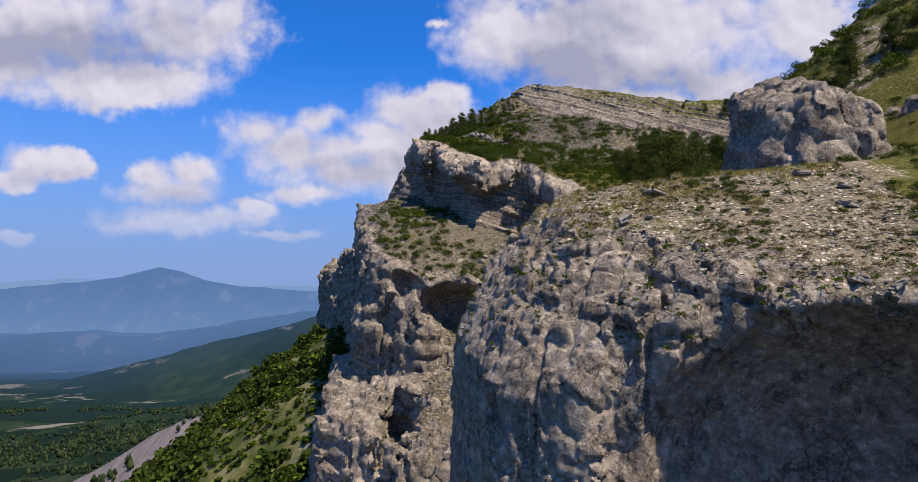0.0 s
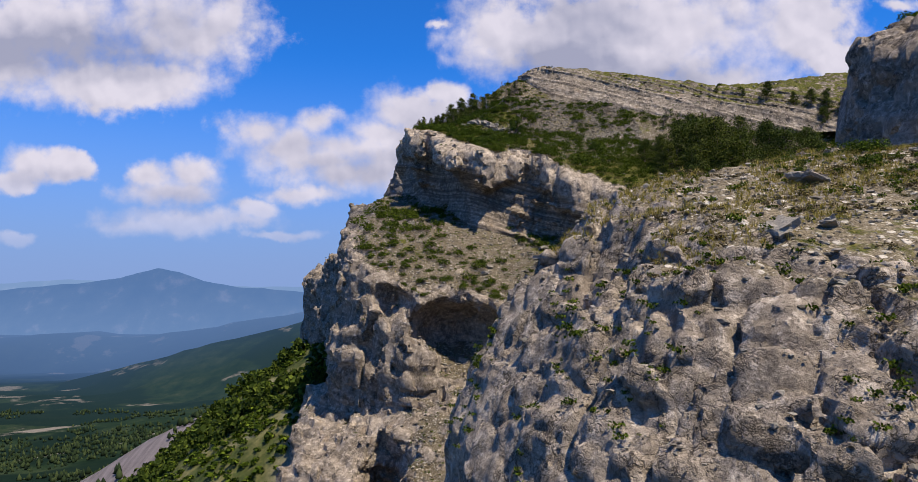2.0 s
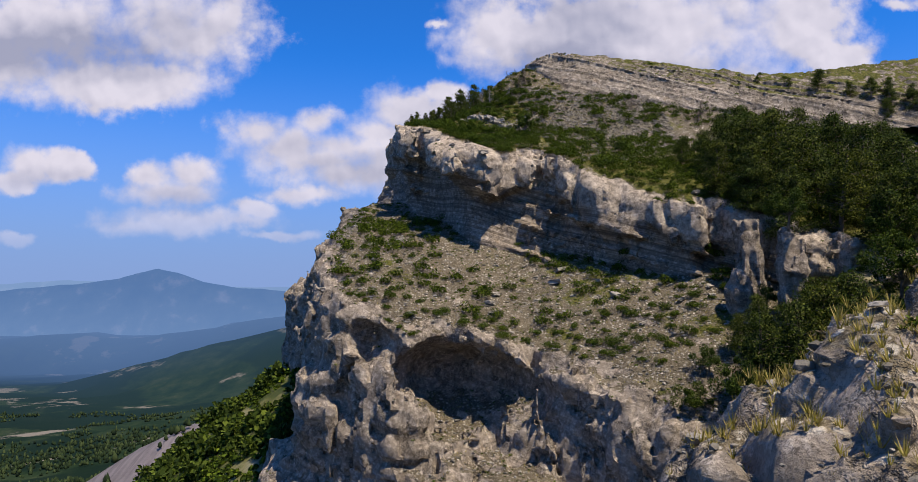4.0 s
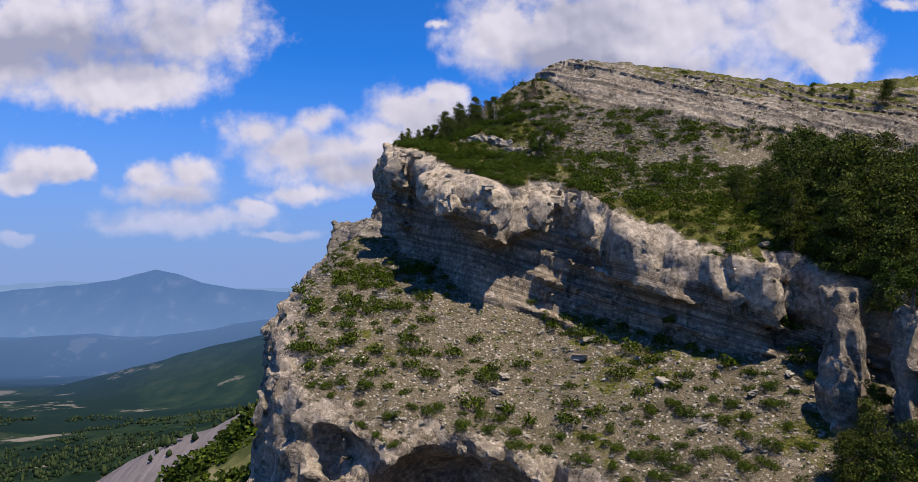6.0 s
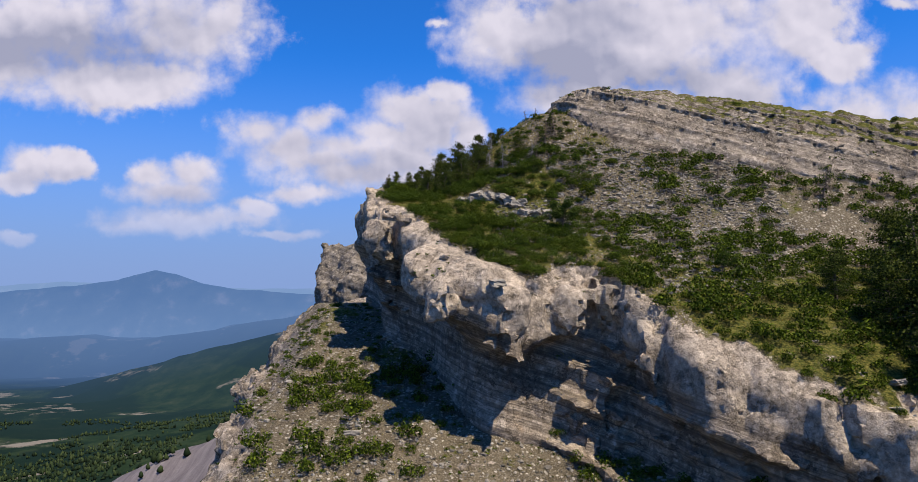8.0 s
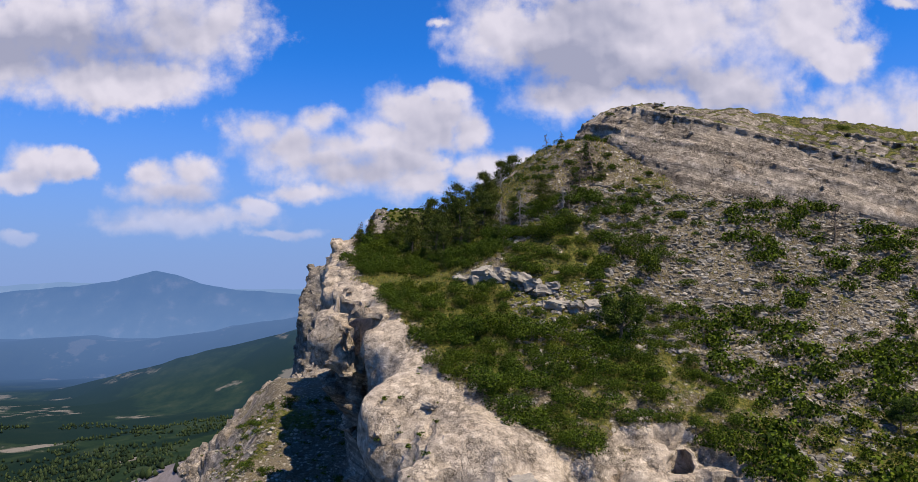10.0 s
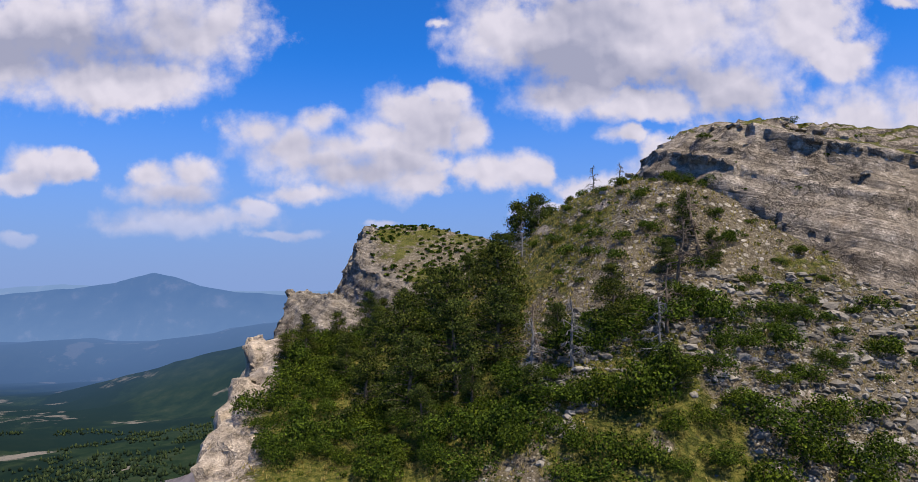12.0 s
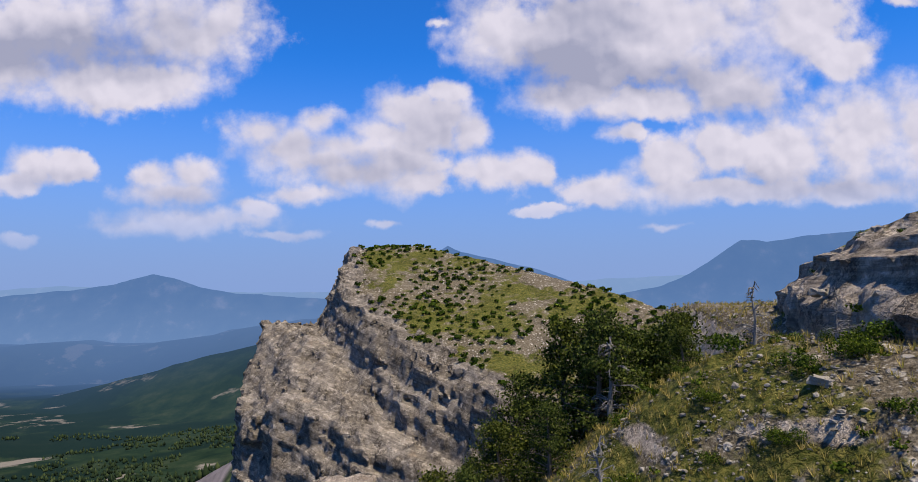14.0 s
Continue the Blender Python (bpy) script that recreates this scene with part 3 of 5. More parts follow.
def ground_height(x, y):
    """The mountain side under the cliffs, the spur, the valley and the hills beyond it."""
    side = -15 + .65 * np.maximum(x + 40, -8) + .86 * np.minimum(x + 48, 0) - .25 * np.maximum(0, 180 - y) - 3 * sstep(0, 8, x) - 5 * sstep(-6, -14, x) * sstep(130, 110, y)
    side = np.minimum(side, 33 - .35 * np.maximum(0, y - 140) - .02 * np.maximum(x - 40, 0) ** 1.2)
    side = np.minimum(side, np.where(y < 85, top_near(x, np.minimum(y, 46)) - 4, 99))
    side = np.minimum(side, np.where(x > 20, 3 + .25 * (y - 60) + 22 * sstep(90, 120, y), 99))
    side = np.minimum(side, np.where((x > -12) & (y > 85), top_slope(x, y) - 2.5, 99))
    side = np.minimum(side, np.where((x > -14) & (x < 38) & (y > 76) & (y < 128), top_ledge(x, y) - 3.0, 99))
    side = side - 10 * sstep(116, 100, y) * sstep(-26, -10, x) * sstep(26, 14, x)
    valley = -115 - .075 * np.maximum(y, 0) - .12 * np.minimum(np.abs(x), 900)
    valley = valley + 26 * fbm(x, y, x * 0, 420, 4) * sstep(150, 700, np.abs(x) + .3 * y)
    spur = -118 + .53 * (x + 234) - np.where(y < 640, .34, .8) * np.abs(y - 640)
    spur = np.where(x < -60, spur, -900)
    hill = np.minimum(-179 + .254 * (x + 713), -120) - .34 * np.abs(y - 2700)
    ridge_w = np.minimum(-360 - .10 * (x + 2750), -360 - .45 * (x + 2350)) - .4 * np.abs(y - 3900)
    ridge_e = -188 + .13 * np.clip(x + 1150, -900, 400) - .45 * np.abs(y - 4150)
    z = smax(smax(side, valley, 14), smax(spur, hill - .4 * np.maximum(0, x + 350), 5), 6)
    z = smax(z, smax(ridge_w, ridge_e, 20) + 75 * fbm(x, y, x * 0 + 5, 620, 4) * sstep(3000, 3500, y), 12)
    far = sstep(60, 300, np.hypot(x, y - 100))
    z = z + fbm(x, y, x * 0, 38, 4) * (1.4 + 3.2 * far) + 9 * far * fbm(x, y, x * 0 + 9, 130, 3, ridged=True)
    return z


def axis(lo, a, b, hi, fine, grow):
    mid = list(np.arange(a, b + fine, fine))
    out, s, v = [], fine, b
    while v < hi:
        s *= grow
        v += s
        out.append(min(v, hi))
    left, s, v = [], fine, a
    while v > lo:
        s *= grow
        v -= s
        left.append(max(v, lo))
    return np.array(left[::-1] + mid + out)


gx, gy = axis(-4700, -70, 40, 4700, .9, 1.055), axis(-900, 40, 210, 4880, .9, 1.055)
GX, GY = np.meshgrid(gx, gy, indexing="ij")
GZ = ground_height(GX, GY)
gi = np.arange(GX.size).reshape(GX.shape)
gq = np.stack([gi[:-1, :-1], gi[1:, :-1], gi[1:, 1:], gi[:-1, 1:]], -1).reshape(-1, 4)
g_verts = np.stack([GX, GY, GZ], -1).reshape(-1, 3)
woods = sstep(.0, .25, fbm(g_verts[:, 0], g_verts[:, 1], g_verts[:, 0] * 0, 60, 3) + .5 * sstep(-60, -160, g_verts[:, 2]) + .35 * sstep(200, 400, g_verts[:, 1]))
marl = sstep(-460, -420, g_verts[:, 0]) * sstep(-150, -185, g_verts[:, 0]) * sstep(400, 450, g_verts[:, 1]) * sstep(690, 640, g_verts[:, 1])
scree = sstep(-30, -20, g_verts[:, 0]) * sstep(20, 12, g_verts[:, 0]) * sstep(40, 60, g_verts[:, 1]) * sstep(150, 125, g_verts[:, 1])
ground_me = mesh_np("ground", g_verts, gq, M_GROUND, attrs={"woods": woods * (1 - scree), "marl": marl, "scree": scree})
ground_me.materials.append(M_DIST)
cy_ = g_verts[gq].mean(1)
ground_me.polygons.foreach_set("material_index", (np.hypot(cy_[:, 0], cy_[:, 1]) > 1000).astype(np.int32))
tagged(new("ground", ground_me), "wooded mountain side falling to a wide green valley", "ground", kind="structure")


def block(outline, top, batter=0.0, hard=.6):
    """A mass with a given top, steep sides on an outline, leaning out by batter metres per metre of depth."""
    def field(x, y, z):
        d2 = plan_distance(x, y, outline)
        t = top(x, y)
        side = d2 - batter * np.clip(t - z, 0, 60)
        return smax((z - t) * .85, side * .95, hard)
    return field


def rough(big, mid, small, flute=0.0, bed=0.0, bed_size=.7, mid_size=2.4, small_size=.9, outline=None, inset=3.0, calm=.2, dip=.32, top=None, lip=0.0, joint_size=1.0, face=False, quiet=None, joint=0.0, crack=0.0, bulge=0.0, column=0.0, blocks=0.0, block_size=1.2, slab=1.0):
    """Displacement of a rock surface: lumps, creases, grit, upright flutes and dipping beds; calmer inland of the rim."""
    def fn(x, y, z):
        n = big * fbm(x, y, z * .8, 7.0, 3) + mid * (.35 * fbm(x, y, z, mid_size, 4, .6, ridged=True) - .65 * fbm(x + 80, y, z, mid_size * 1.2, 4, .55, ridged=True)) + small * fbm(x, y, z, small_size, 3, .6, ridged=True)
        if flute:
            n = n + flute * fbm(x * 1.0, y * 1.0, z * .16, 1.7, 3, ridged=True)
        if column:         # rounded pillars side by side under the rim
            n = n + column * (1.5 * np.abs(fbm(x, y, z * .06 + 20, 4.2, 2, .5)) - .4) * sstep(lip * 1.5, lip * .8, top(x, y) - z) * sstep(.0, 1.2, top(x, y) - z)
        if crack:          # deep upright clefts
            cl = fbm(x, y, z * .22 + 60, 5.0, 3, .55)
            n = n + crack * np.clip(1 - np.abs(cl) / .07, 0, 1)
            cl = fbm(x + 31, y, z * .6 + 10, 3.4, 2, .5)
            n = n + .6 * crack * np.clip(1 - np.abs(cl) / .06, 0, 1)
        if blocks:         # fractured into blocks, some standing proud
            w1 = .45 * block_size * fbm(x, y, z + 33, block_size * 1.8, 3)
            cut, own = clefts(x + w1, y - w1, (z + dip * x) * slab + .6 * w1, block_size)
            n = n + blocks * (cut + .35 * own)
        if bulge:          # level swellings with shaded undersides
            n = n + bulge * fbm(x * .45, y * .45, z + .25 * x, 3.0, 3, .5)
        if joint:
            w1, w2 = 1.1 * fbm(x, y, z, 5.0, 2), 1.1 * fbm(x + 40, y, z, 5.0, 2)
            j = joint_size
            n = n + joint * (line_noise((.9 * x + .45 * y + w1) / (1.15 * j)) + line_noise((-.45 * x + .9 * y + .25 * z + w2) / (1.4 * j) + 99) + .6 * line_noise((z + .3 * x + w1 + w2) / j + 300)
                             + .5 * line_noise((.5 * x + .8 * y + .4 * z + 2 * w2) / (.55 * j) + 700))
        if bed:
            s = z + dip * x - .12 * y + .8 * fbm(x, y, z, 9.0, 2)
            w = 1.0 if top is None else sstep(lip * .7, lip * 1.3 + .3, top(x, y) - z)
            n = n + w * bed * 1.7 * np.clip(line_noise(s / bed_size * 1.7 + 900) - .5, 0, 1) * sstep(-.25, .25, fbm(x, y, z * 2, 6.0, 3))
            n = n + w * bed * (line_noise(s / bed_size) + .6 * line_noise(s / bed_size * 2.7 + 50))
        if face:           # smoother below the broken rim
            n = n * (1 - .60 * sstep(2.6, 5.0, top(x, y) - z))
        if quiet is not None:
            n = n * quiet(x, y)
        if outline is not None:
            inland = sstep(-inset * .4, -inset, plan_distance(x, y, outline))
            n = n * (1 - (1 - calm) * inland)
        return n
    return fn


def earth(outline, inset, turf_bias, min_up=.72, dry=None):
    """Where soil and turf lie: on surfaces that face up, inland of the rim."""
    def fn(v, nrm):
        up = sstep(min_up - .2, min_up + .12, nrm[:, 2])
        d = plan_distance(v[:, 0], v[:, 1], outline) + .5 * inset * fbm(v[:, 0], v[:, 1], v[:, 2] + 7, 4.0, 3)
        soil = up * (.25 + .75 * sstep(-inset * .3, -inset, d))
        bias = turf_bias - (0 if dry is None else dry(v[:, 0], v[:, 1]))
        turf = soil * (bias + .6 * fbm(v[:, 0], v[:, 1], v[:, 2], 6.0, 3))
        return soil, turf
    return fn


def ellipsoid(x, y, z, c, r):
    k = np.sqrt(((x - c[0]) / r[0]) ** 2 + ((y - c[1]) / r[1]) ** 2 + ((z - c[2]) / r[2]) ** 2)
    return (k - 1) * min(r)


def near_field(x, y, z):
    d2, t = plan_distance(x, y, OUT_NEAR), top_near(x, y)
    # the lip is worn round and the upper face leans back; lower down it is sheer
    side = d2 - .80 * np.clip(t - z, 0, 4.2 - 2.6 * sstep(5.5, 8.5, x)) * sstep(12, 8.5, x) - .04 * np.clip(t - z, 0, 40) + 1.5 - .6 * sstep(7.5, 11.5, x)
    f = smax((z - t) * .85, side * .92 - .2, 3.4)
    hollow = ellipsoid(x, y, z, (15.4, 25.4, -9.6), (10.6, 8.6, 9.0))
    f = smax(f, -hollow, .7)
    foot = ellipsoid(x, y, z, (9.3, 28.4, -14), (2.4, 3.0, 5.5))
    return smin(f, foot, .6)


def ledge_field(x, y, z):
    f = block(OUT_LEDGE, top_ledge, .10, 1.2)(x, y, z)
    rib = block([(-22, 114), (-20, 97), (-13, 90), (-6, 84), (4, 81), (11, 94), (11, 110)],
                lambda p, q: -8.6 + .55 * (q - 104) - .5 * np.maximum(0, -4 - p), .16, 1.2)(x, y, z)
    cave = ellipsoid(x, y, z, (.8, 101.5, -4.4), (6.6, 6.5, 4.2))
    f = smin(smax(f, -cave, .5), rib, .9)
    f = smax(f, -ellipsoid(x, y, z, (-8.5, 101, 0.0), (2.2, 3.0, 2.2)), .6)
    slot = ellipsoid(x, y, z, (-8.5, 92, -21), (2.6, 6, 6))
    f = smax(f, -slot, .6)
    flank = block([(-44, 220), (-41, 196), (-35, 180), (-26, 168), (-16, 160), (-10, 220)], lambda p, q: 4 + .55 * (p + 36) - .02 * (q - 195) + 4.0 * sstep(-30, -22, p), .08, 1.2)(x, y, z)
    return smin(f, flank, 1.0)


def wall_field(x, y, z):
    d2, t = plan_distance(x, y, OUT_WALL), top_slope(x, y)
    deep = t - z
    # a massive bulging rim over recessed beds, which come forward again at the foot
    lip = 4.0 + .9 * np.sin(x * .45)
    prow = sstep(-8, -1, x) * sstep(15, 5, x)
    notch = np.exp(-((x - 11.0) / 2.6) ** 2)
    side = d2 + (1.5 + 2.3 * prow) * (1 - notch) * sstep(lip, lip + 2.6, deep) - (.8 + .4 * prow + .9 * notch) * sstep(7.0, 14.0, deep) * sstep(-6, 10, x)
    f = smax((z - t) * .85, side * .95, 1.1)
    f = smax(f, -ellipsoid(x, y, z, (-12.0, 131, 14.0), (5.5, 9.0, 6.4)), 1.2)
    f = smin(f, ellipsoid(x, y, z, (-6.3, 132.6, 25.4), (2.3, 5.2, 3.2)), 1.6)
    return f


def top_summit(x, y):
    return np.maximum(46.3 - .20 * np.clip(x - 11, 0, 12) - .14 * np.maximum(x - 23, 0), 38.2)


def summit_field(x, y, z):
    d2 = plan_distance(x, y, OUT_SUMMIT)
    west = smin(top_summit(x, y), top_slope(x, y) + .6 + (.85 + .6 * sstep(16, 11, x)) * np.maximum(0, -d2), 2.0)
    east = top_slope(x, y) + .3 + 2.6 * sstep(0, 3, -d2) + .14 * np.maximum(x - 50, 0)
    w = sstep(17, 27, x)
    t = west * (1 - w) + east * w
    return smax((z - t) * .8, d2 * .95, .5)


def summit_earth(v, nrm):
    """Turf lies on the flat back of the outcrop and thins out towards its bare western brow."""
    soil, turf = earth(OUT_SUMMIT, 5.0, .9, .82)(v, nrm)
    back = sstep(20, 30, v[:, 0]) * sstep(-2.0, -4.5, plan_distance(v[:, 0], v[:, 1], OUT_SUMMIT)) * sstep(.45, .75, nrm[:, 2])
    return np.maximum(soil, back), np.maximum(turf, .75 * back)


def top_far(x, y):
    t = 24 + .4 * (y - 228) - .026 * (x - 8) + .1 * np.maximum(x, 0)
    ridge = ((x + 20) * 50 + (y - 300) * 46) / 67.9
    return smin(t, smin(60 - 1.3 * ridge - .25 * np.maximum(0, x - 15), 50.8 + .05 * np.clip(x + 22, 0, 25), 1.5), 1.5) + .5


def far_field(x, y, z):
    a = block(OUT_FAR, top_far, .40, 1.2)(x, y, z)
    b = block(OUT_FAR_LOW, lambda p, q: np.minimum(32 + .55 * (q - 264) + .75 * np.minimum(0, p + 29), 33), .12, 1.2)(x, y, z)
    b = smax(b, -ellipsoid(x, y, z, (-38, 247, 12), (6, 4, 7)), 1.0)
    return smin(a, b, .8)


OUT_CRAG = [(24.4, 57), (24.9, 51.8), (26.8, 49.8), (32.5, 49.6), (34.5, 55), (33, 61), (25.4, 61)]
OUT_CRAG_B = [(36.5, 55), (38, 50), (44, 48), (50, 52), (48, 60), (40, 61)]


def top_crag(x, y):
    return np.minimum(15.2 + .40 * (y - 51), 18.2) - .42 * np.maximum(0, x - 29.5) - .5 * np.maximum(0, 27.5 - x)


def ledge_earth(v, nrm):
    """Stony soil on the ledge, and a gravel cone on the rib below the cave."""
    soil, turf = earth(OUT_LEDGE, 3.0, .30)(v, nrm)
    cone = sstep(.55, .8, nrm[:, 2]) * sstep(-4, -7, v[:, 2]) * sstep(-9, -4, v[:, 0]) * sstep(12, 8, v[:, 0]) * sstep(112, 108, v[:, 1])
    return np.maximum(soil, .8 * cone), np.maximum(turf, .25 * cone)


NEAR_LABEL = "pale grey limestone cliff with a gravelly dry-grass top and a shaded overhang"
near_rough = rough(.45, .34, .20, flute=.14, joint=.20, joint_size=1.0, crack=.7, bulge=.20, blocks=.36, block_size=1.7, mid_size=1.35, small_size=.5, top=top_near, face=True, outline=OUT_NEAR, inset=6.0, calm=.12)
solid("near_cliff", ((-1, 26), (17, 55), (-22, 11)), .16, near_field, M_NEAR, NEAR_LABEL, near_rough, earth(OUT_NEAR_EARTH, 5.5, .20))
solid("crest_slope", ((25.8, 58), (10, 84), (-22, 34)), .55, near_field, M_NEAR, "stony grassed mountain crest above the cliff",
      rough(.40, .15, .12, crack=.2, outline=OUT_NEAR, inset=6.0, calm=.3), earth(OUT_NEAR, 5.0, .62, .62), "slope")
solid("ledge_cliff", ((-46, 37), (78, 222), (-50, 19)), .46, ledge_field, M_ROCK, "weathered limestone buttress with a cave under a stony sloping ledge",
      rough(1.9, .8, .34, flute=.2, joint=.3, crack=1.0, bulge=.5, blocks=.55, block_size=2.6, outline=OUT_LEDGE, inset=4.0, calm=.24), ledge_earth)
solid("wall_cliff", ((-18, 92), (84, 176), (-4, 47)), .40, wall_field, M_BEDS, "bedded limestone wall under a shrubby mountain slope",
      rough(.9, .45, .28, flute=.35, joint=.10, crack=1.0, blocks=.34, block_size=1.9, bulge=.4, column=-2.4, bed=.75, bed_size=1.3, outline=OUT_WALL, inset=3.0, calm=.2, top=top_slope, lip=4.2, quiet=lambda x, y: 1 - .4 * sstep(134, 140, y) * sstep(2, -3, x)), earth(OUT_WALL_EARTH, 3.2, .74, .64, dry=lambda x, y: np.maximum(.20 * sstep(137, 140, y) * sstep(3, 5, x), .62 * sstep(9, 14, x + .6 * (y - 130)) * sstep(7, 11, x) * sstep(121, 128, y))),
      beds=lambda x, y, z: sstep(3.2, 5.0, top_slope(x, y) - z + 1.2 * fbm(x, y, z, 4.0, 2)))
solid("summit_outcrop", ((9, 90), (124, 172), (28, 58)), .27, summit_field, M_SUMMIT, "grey layered limestone outcrop crowning the ridge",
      rough(.6, .30, .18, joint=.08, joint_size=.8, crack=.35, blocks=.12, block_size=2.2, slab=2.0, bed=.27, bed_size=.55, top=top_summit, lip=.8), summit_earth)
solid("far_cliff", ((-50, 43), (214, 346), (-12, 54)), .66, far_field, M_FAR_ROCK, "distant tilted limestone crag with a grassy back",
      rough(1.3, .5, .35, joint=.35, flute=.15, blocks=.45, block_size=5.0, crack=.7, bulge=.9, bed=.30, bed_size=1.1, outline=OUT_FAR, inset=7.0, calm=.22), earth(OUT_FAR, 6.0, .50))
solid("crag", ((21, 37.5), (46, 65), (6, 20)), .26, block(OUT_CRAG, top_crag, .16, .8), M_ROCK, "pale limestone crag standing on the grassy crest",
      rough(1.0, .28, .15, flute=.25, joint=.12, crack=.7, bulge=.3, blocks=.38, block_size=2.4), earth(OUT_CRAG, 30.0, .2))
solid("crag", ((34, 53), (45, 64), (4, 20)), .3, block(OUT_CRAG_B, lambda a, b: 16.2 - .03 * ((a - 43) ** 2 + (b - 55) ** 2), .10, .8), M_ROCK,
      "pale limestone crag standing on the grassy crest", rough(1.0, .28, .15, flute=.25, joint=.12, crack=.7, bulge=.3, blocks=.38, block_size=2.4), earth(OUT_CRAG_B, 30.0, .2))
for px_, py_, pz_, w_ in ((30.2, 103.6, 12.2, 1.05), (31.4, 97.6, 10.8, .95), (28.0, 100.6, 7.0, .7)):
    ring = [(px_ - w_, py_ - w_), (px_ + w_, py_ - w_), (px_ + w_ * .8, py_ + w_ * 1.3), (px_ - w_ * .9, py_ + w_ * 1.2)]
    solid("rock_pillar", ((px_ - 4, px_ + 4), (py_ - 4, py_ + 4.5), (-8, pz_ + 2)), .25, block(ring, lambda a, b, h=pz_: h + 0 * a, .07, .7), M_ROCK,
          "narrow limestone pillar beside a gully", rough(.6, .5, .2, flute=.4, crack=.5, bulge=.6), earth(ring, 30.0, .2), "rock")

# ---- mountains across the valley ----


def mountain(name, u0, u1, dist, crest, base, mat, label, seed):
    """A range at a distance: crest gives the height along u (the tangent of the bearing)."""
    us, ts = np.linspace(u0, u1, 220), np.linspace(0, 1, 26)
    U, T = np.meshgrid(us, ts, indexing="ij")
    c = crest(U)
    y = dist - 420 * (1 - T)
    n = fbm(U * 3000, y * 1.4, U * 0 + seed, 420, 5, ridged=True)
    z = base + (c - base) * T ** .8 + 60 * n * T * (1 - T) * 2 + 11 * fbm(U * 3000, y, U * 0 + seed, 90, 4) * T
    v = np.stack([U * dist, y, z], -1).reshape(-1, 3)
    i = np.arange(U.size).reshape(U.shape)
    q = np.stack([i[:-1, :-1], i[1:, :-1], i[1:, 1:], i[:-1, 1:]], -1).reshape(-1, 4)
    tagged(new(name, mesh_np(name, v, q, mat)), label, "mountain", kind="structure")


def skyline(points, dist):
    """Crest height from pairs of bearing and elevation, both as tangents seen from the middle of the walk."""
    xs, es = [p[0] for p in points], [p[1] for p in points]
    return lambda U: 21 + np.interp(U * dist / (dist - 67), xs, es) * (dist - 67)


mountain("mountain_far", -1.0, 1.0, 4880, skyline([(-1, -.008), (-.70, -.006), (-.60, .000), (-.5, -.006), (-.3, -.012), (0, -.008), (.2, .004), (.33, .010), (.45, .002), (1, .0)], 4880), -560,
         M_MTN_FAR, "mountain skyline beyond the valley, pale blue with painted haze", 3.0)
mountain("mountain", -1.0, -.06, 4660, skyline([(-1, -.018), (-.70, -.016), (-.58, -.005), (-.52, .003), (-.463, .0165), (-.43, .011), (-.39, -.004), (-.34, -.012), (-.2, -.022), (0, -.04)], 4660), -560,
         M_MTN, "broad mountain with a rounded peak, blue with painted haze", 8.0)
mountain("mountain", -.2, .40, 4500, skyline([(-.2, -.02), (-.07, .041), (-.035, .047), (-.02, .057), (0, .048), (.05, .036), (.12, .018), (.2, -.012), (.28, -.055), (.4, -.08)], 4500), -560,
         M_MTN, "mountain ridge falling to a valley, dark blue with painted haze", 12.0)
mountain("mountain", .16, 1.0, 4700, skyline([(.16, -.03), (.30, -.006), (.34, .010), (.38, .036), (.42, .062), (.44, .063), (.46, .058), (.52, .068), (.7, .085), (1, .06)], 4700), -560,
         M_MTN, "mountain with pale bare flanks, blue-grey with painted haze", 21.0)

# ---- plants and loose stones ----


def part(name, verts, faces, mat, parent, label="", smooth=False):
    ob = new(name, mesh_np(name, np.asarray(verts, float), np.asarray(faces), mat, smooth))
    ob.parent = parent
    return tagged(ob, label) if label else ob


def cards(pos, out, size, rng, k=1.6):
    """Small leaf quads at places, turned at random but leaning outwards."""
    n = len(pos)
    a = rng.normal(size=(n, 3))
    a = a + out * .8 * k
    a /= np.linalg.norm(a, axis=1)[:, None] + 1e-9
    b = np.cross(a, rng.normal(size=(n, 3)))
    b /= np.linalg.norm(b, axis=1)[:, None] + 1e-9
    c = np.cross(a, b)
    s = size * rng.uniform(.6, 1.4, n)[:, None]
    v = np.stack([pos - b * s * .5, pos + c * s * .38, pos + b * s * .6, pos - c * s * .38], 1)
    return v.reshape(-1, 3), np.arange(4 * n).reshape(-1, 4)


def tube(path, r0, r1, sides=6):
    """A tapered tube along a path."""
    path = np.asarray(path, float)
    n = len(path)
    rs = np.linspace(r0, r1, n)
    v = []
    for i in range(n):
        t = path[min(i + 1, n - 1)] - path[max(i - 1, 0)]
        t /= np.linalg.norm(t) + 1e-9
        u = np.cross(t, (.3, .9, .2))
        u /= np.linalg.norm(u) + 1e-9
        w = np.cross(t, u)
        for k in range(sides):
            a = 2 * math.pi * k / sides
            v.append(path[i] + rs[i] * (math.cos(a) * u + math.sin(a) * w))
    f = [(i * sides + k, i * sides + (k + 1) % sides, (i + 1) * sides + (k + 1) % sides, (i + 1) * sides + k) for i in range(n - 1) for k in range(sides)]
    return np.array(v), np.array(f)


def joined(pieces):
    vs, fs, o = [], [], 0
    for v, f in pieces:
        vs.append(v)
        fs.append(f + o)
        o += len(v)
    return np.concatenate(vs), np.concatenate(fs)


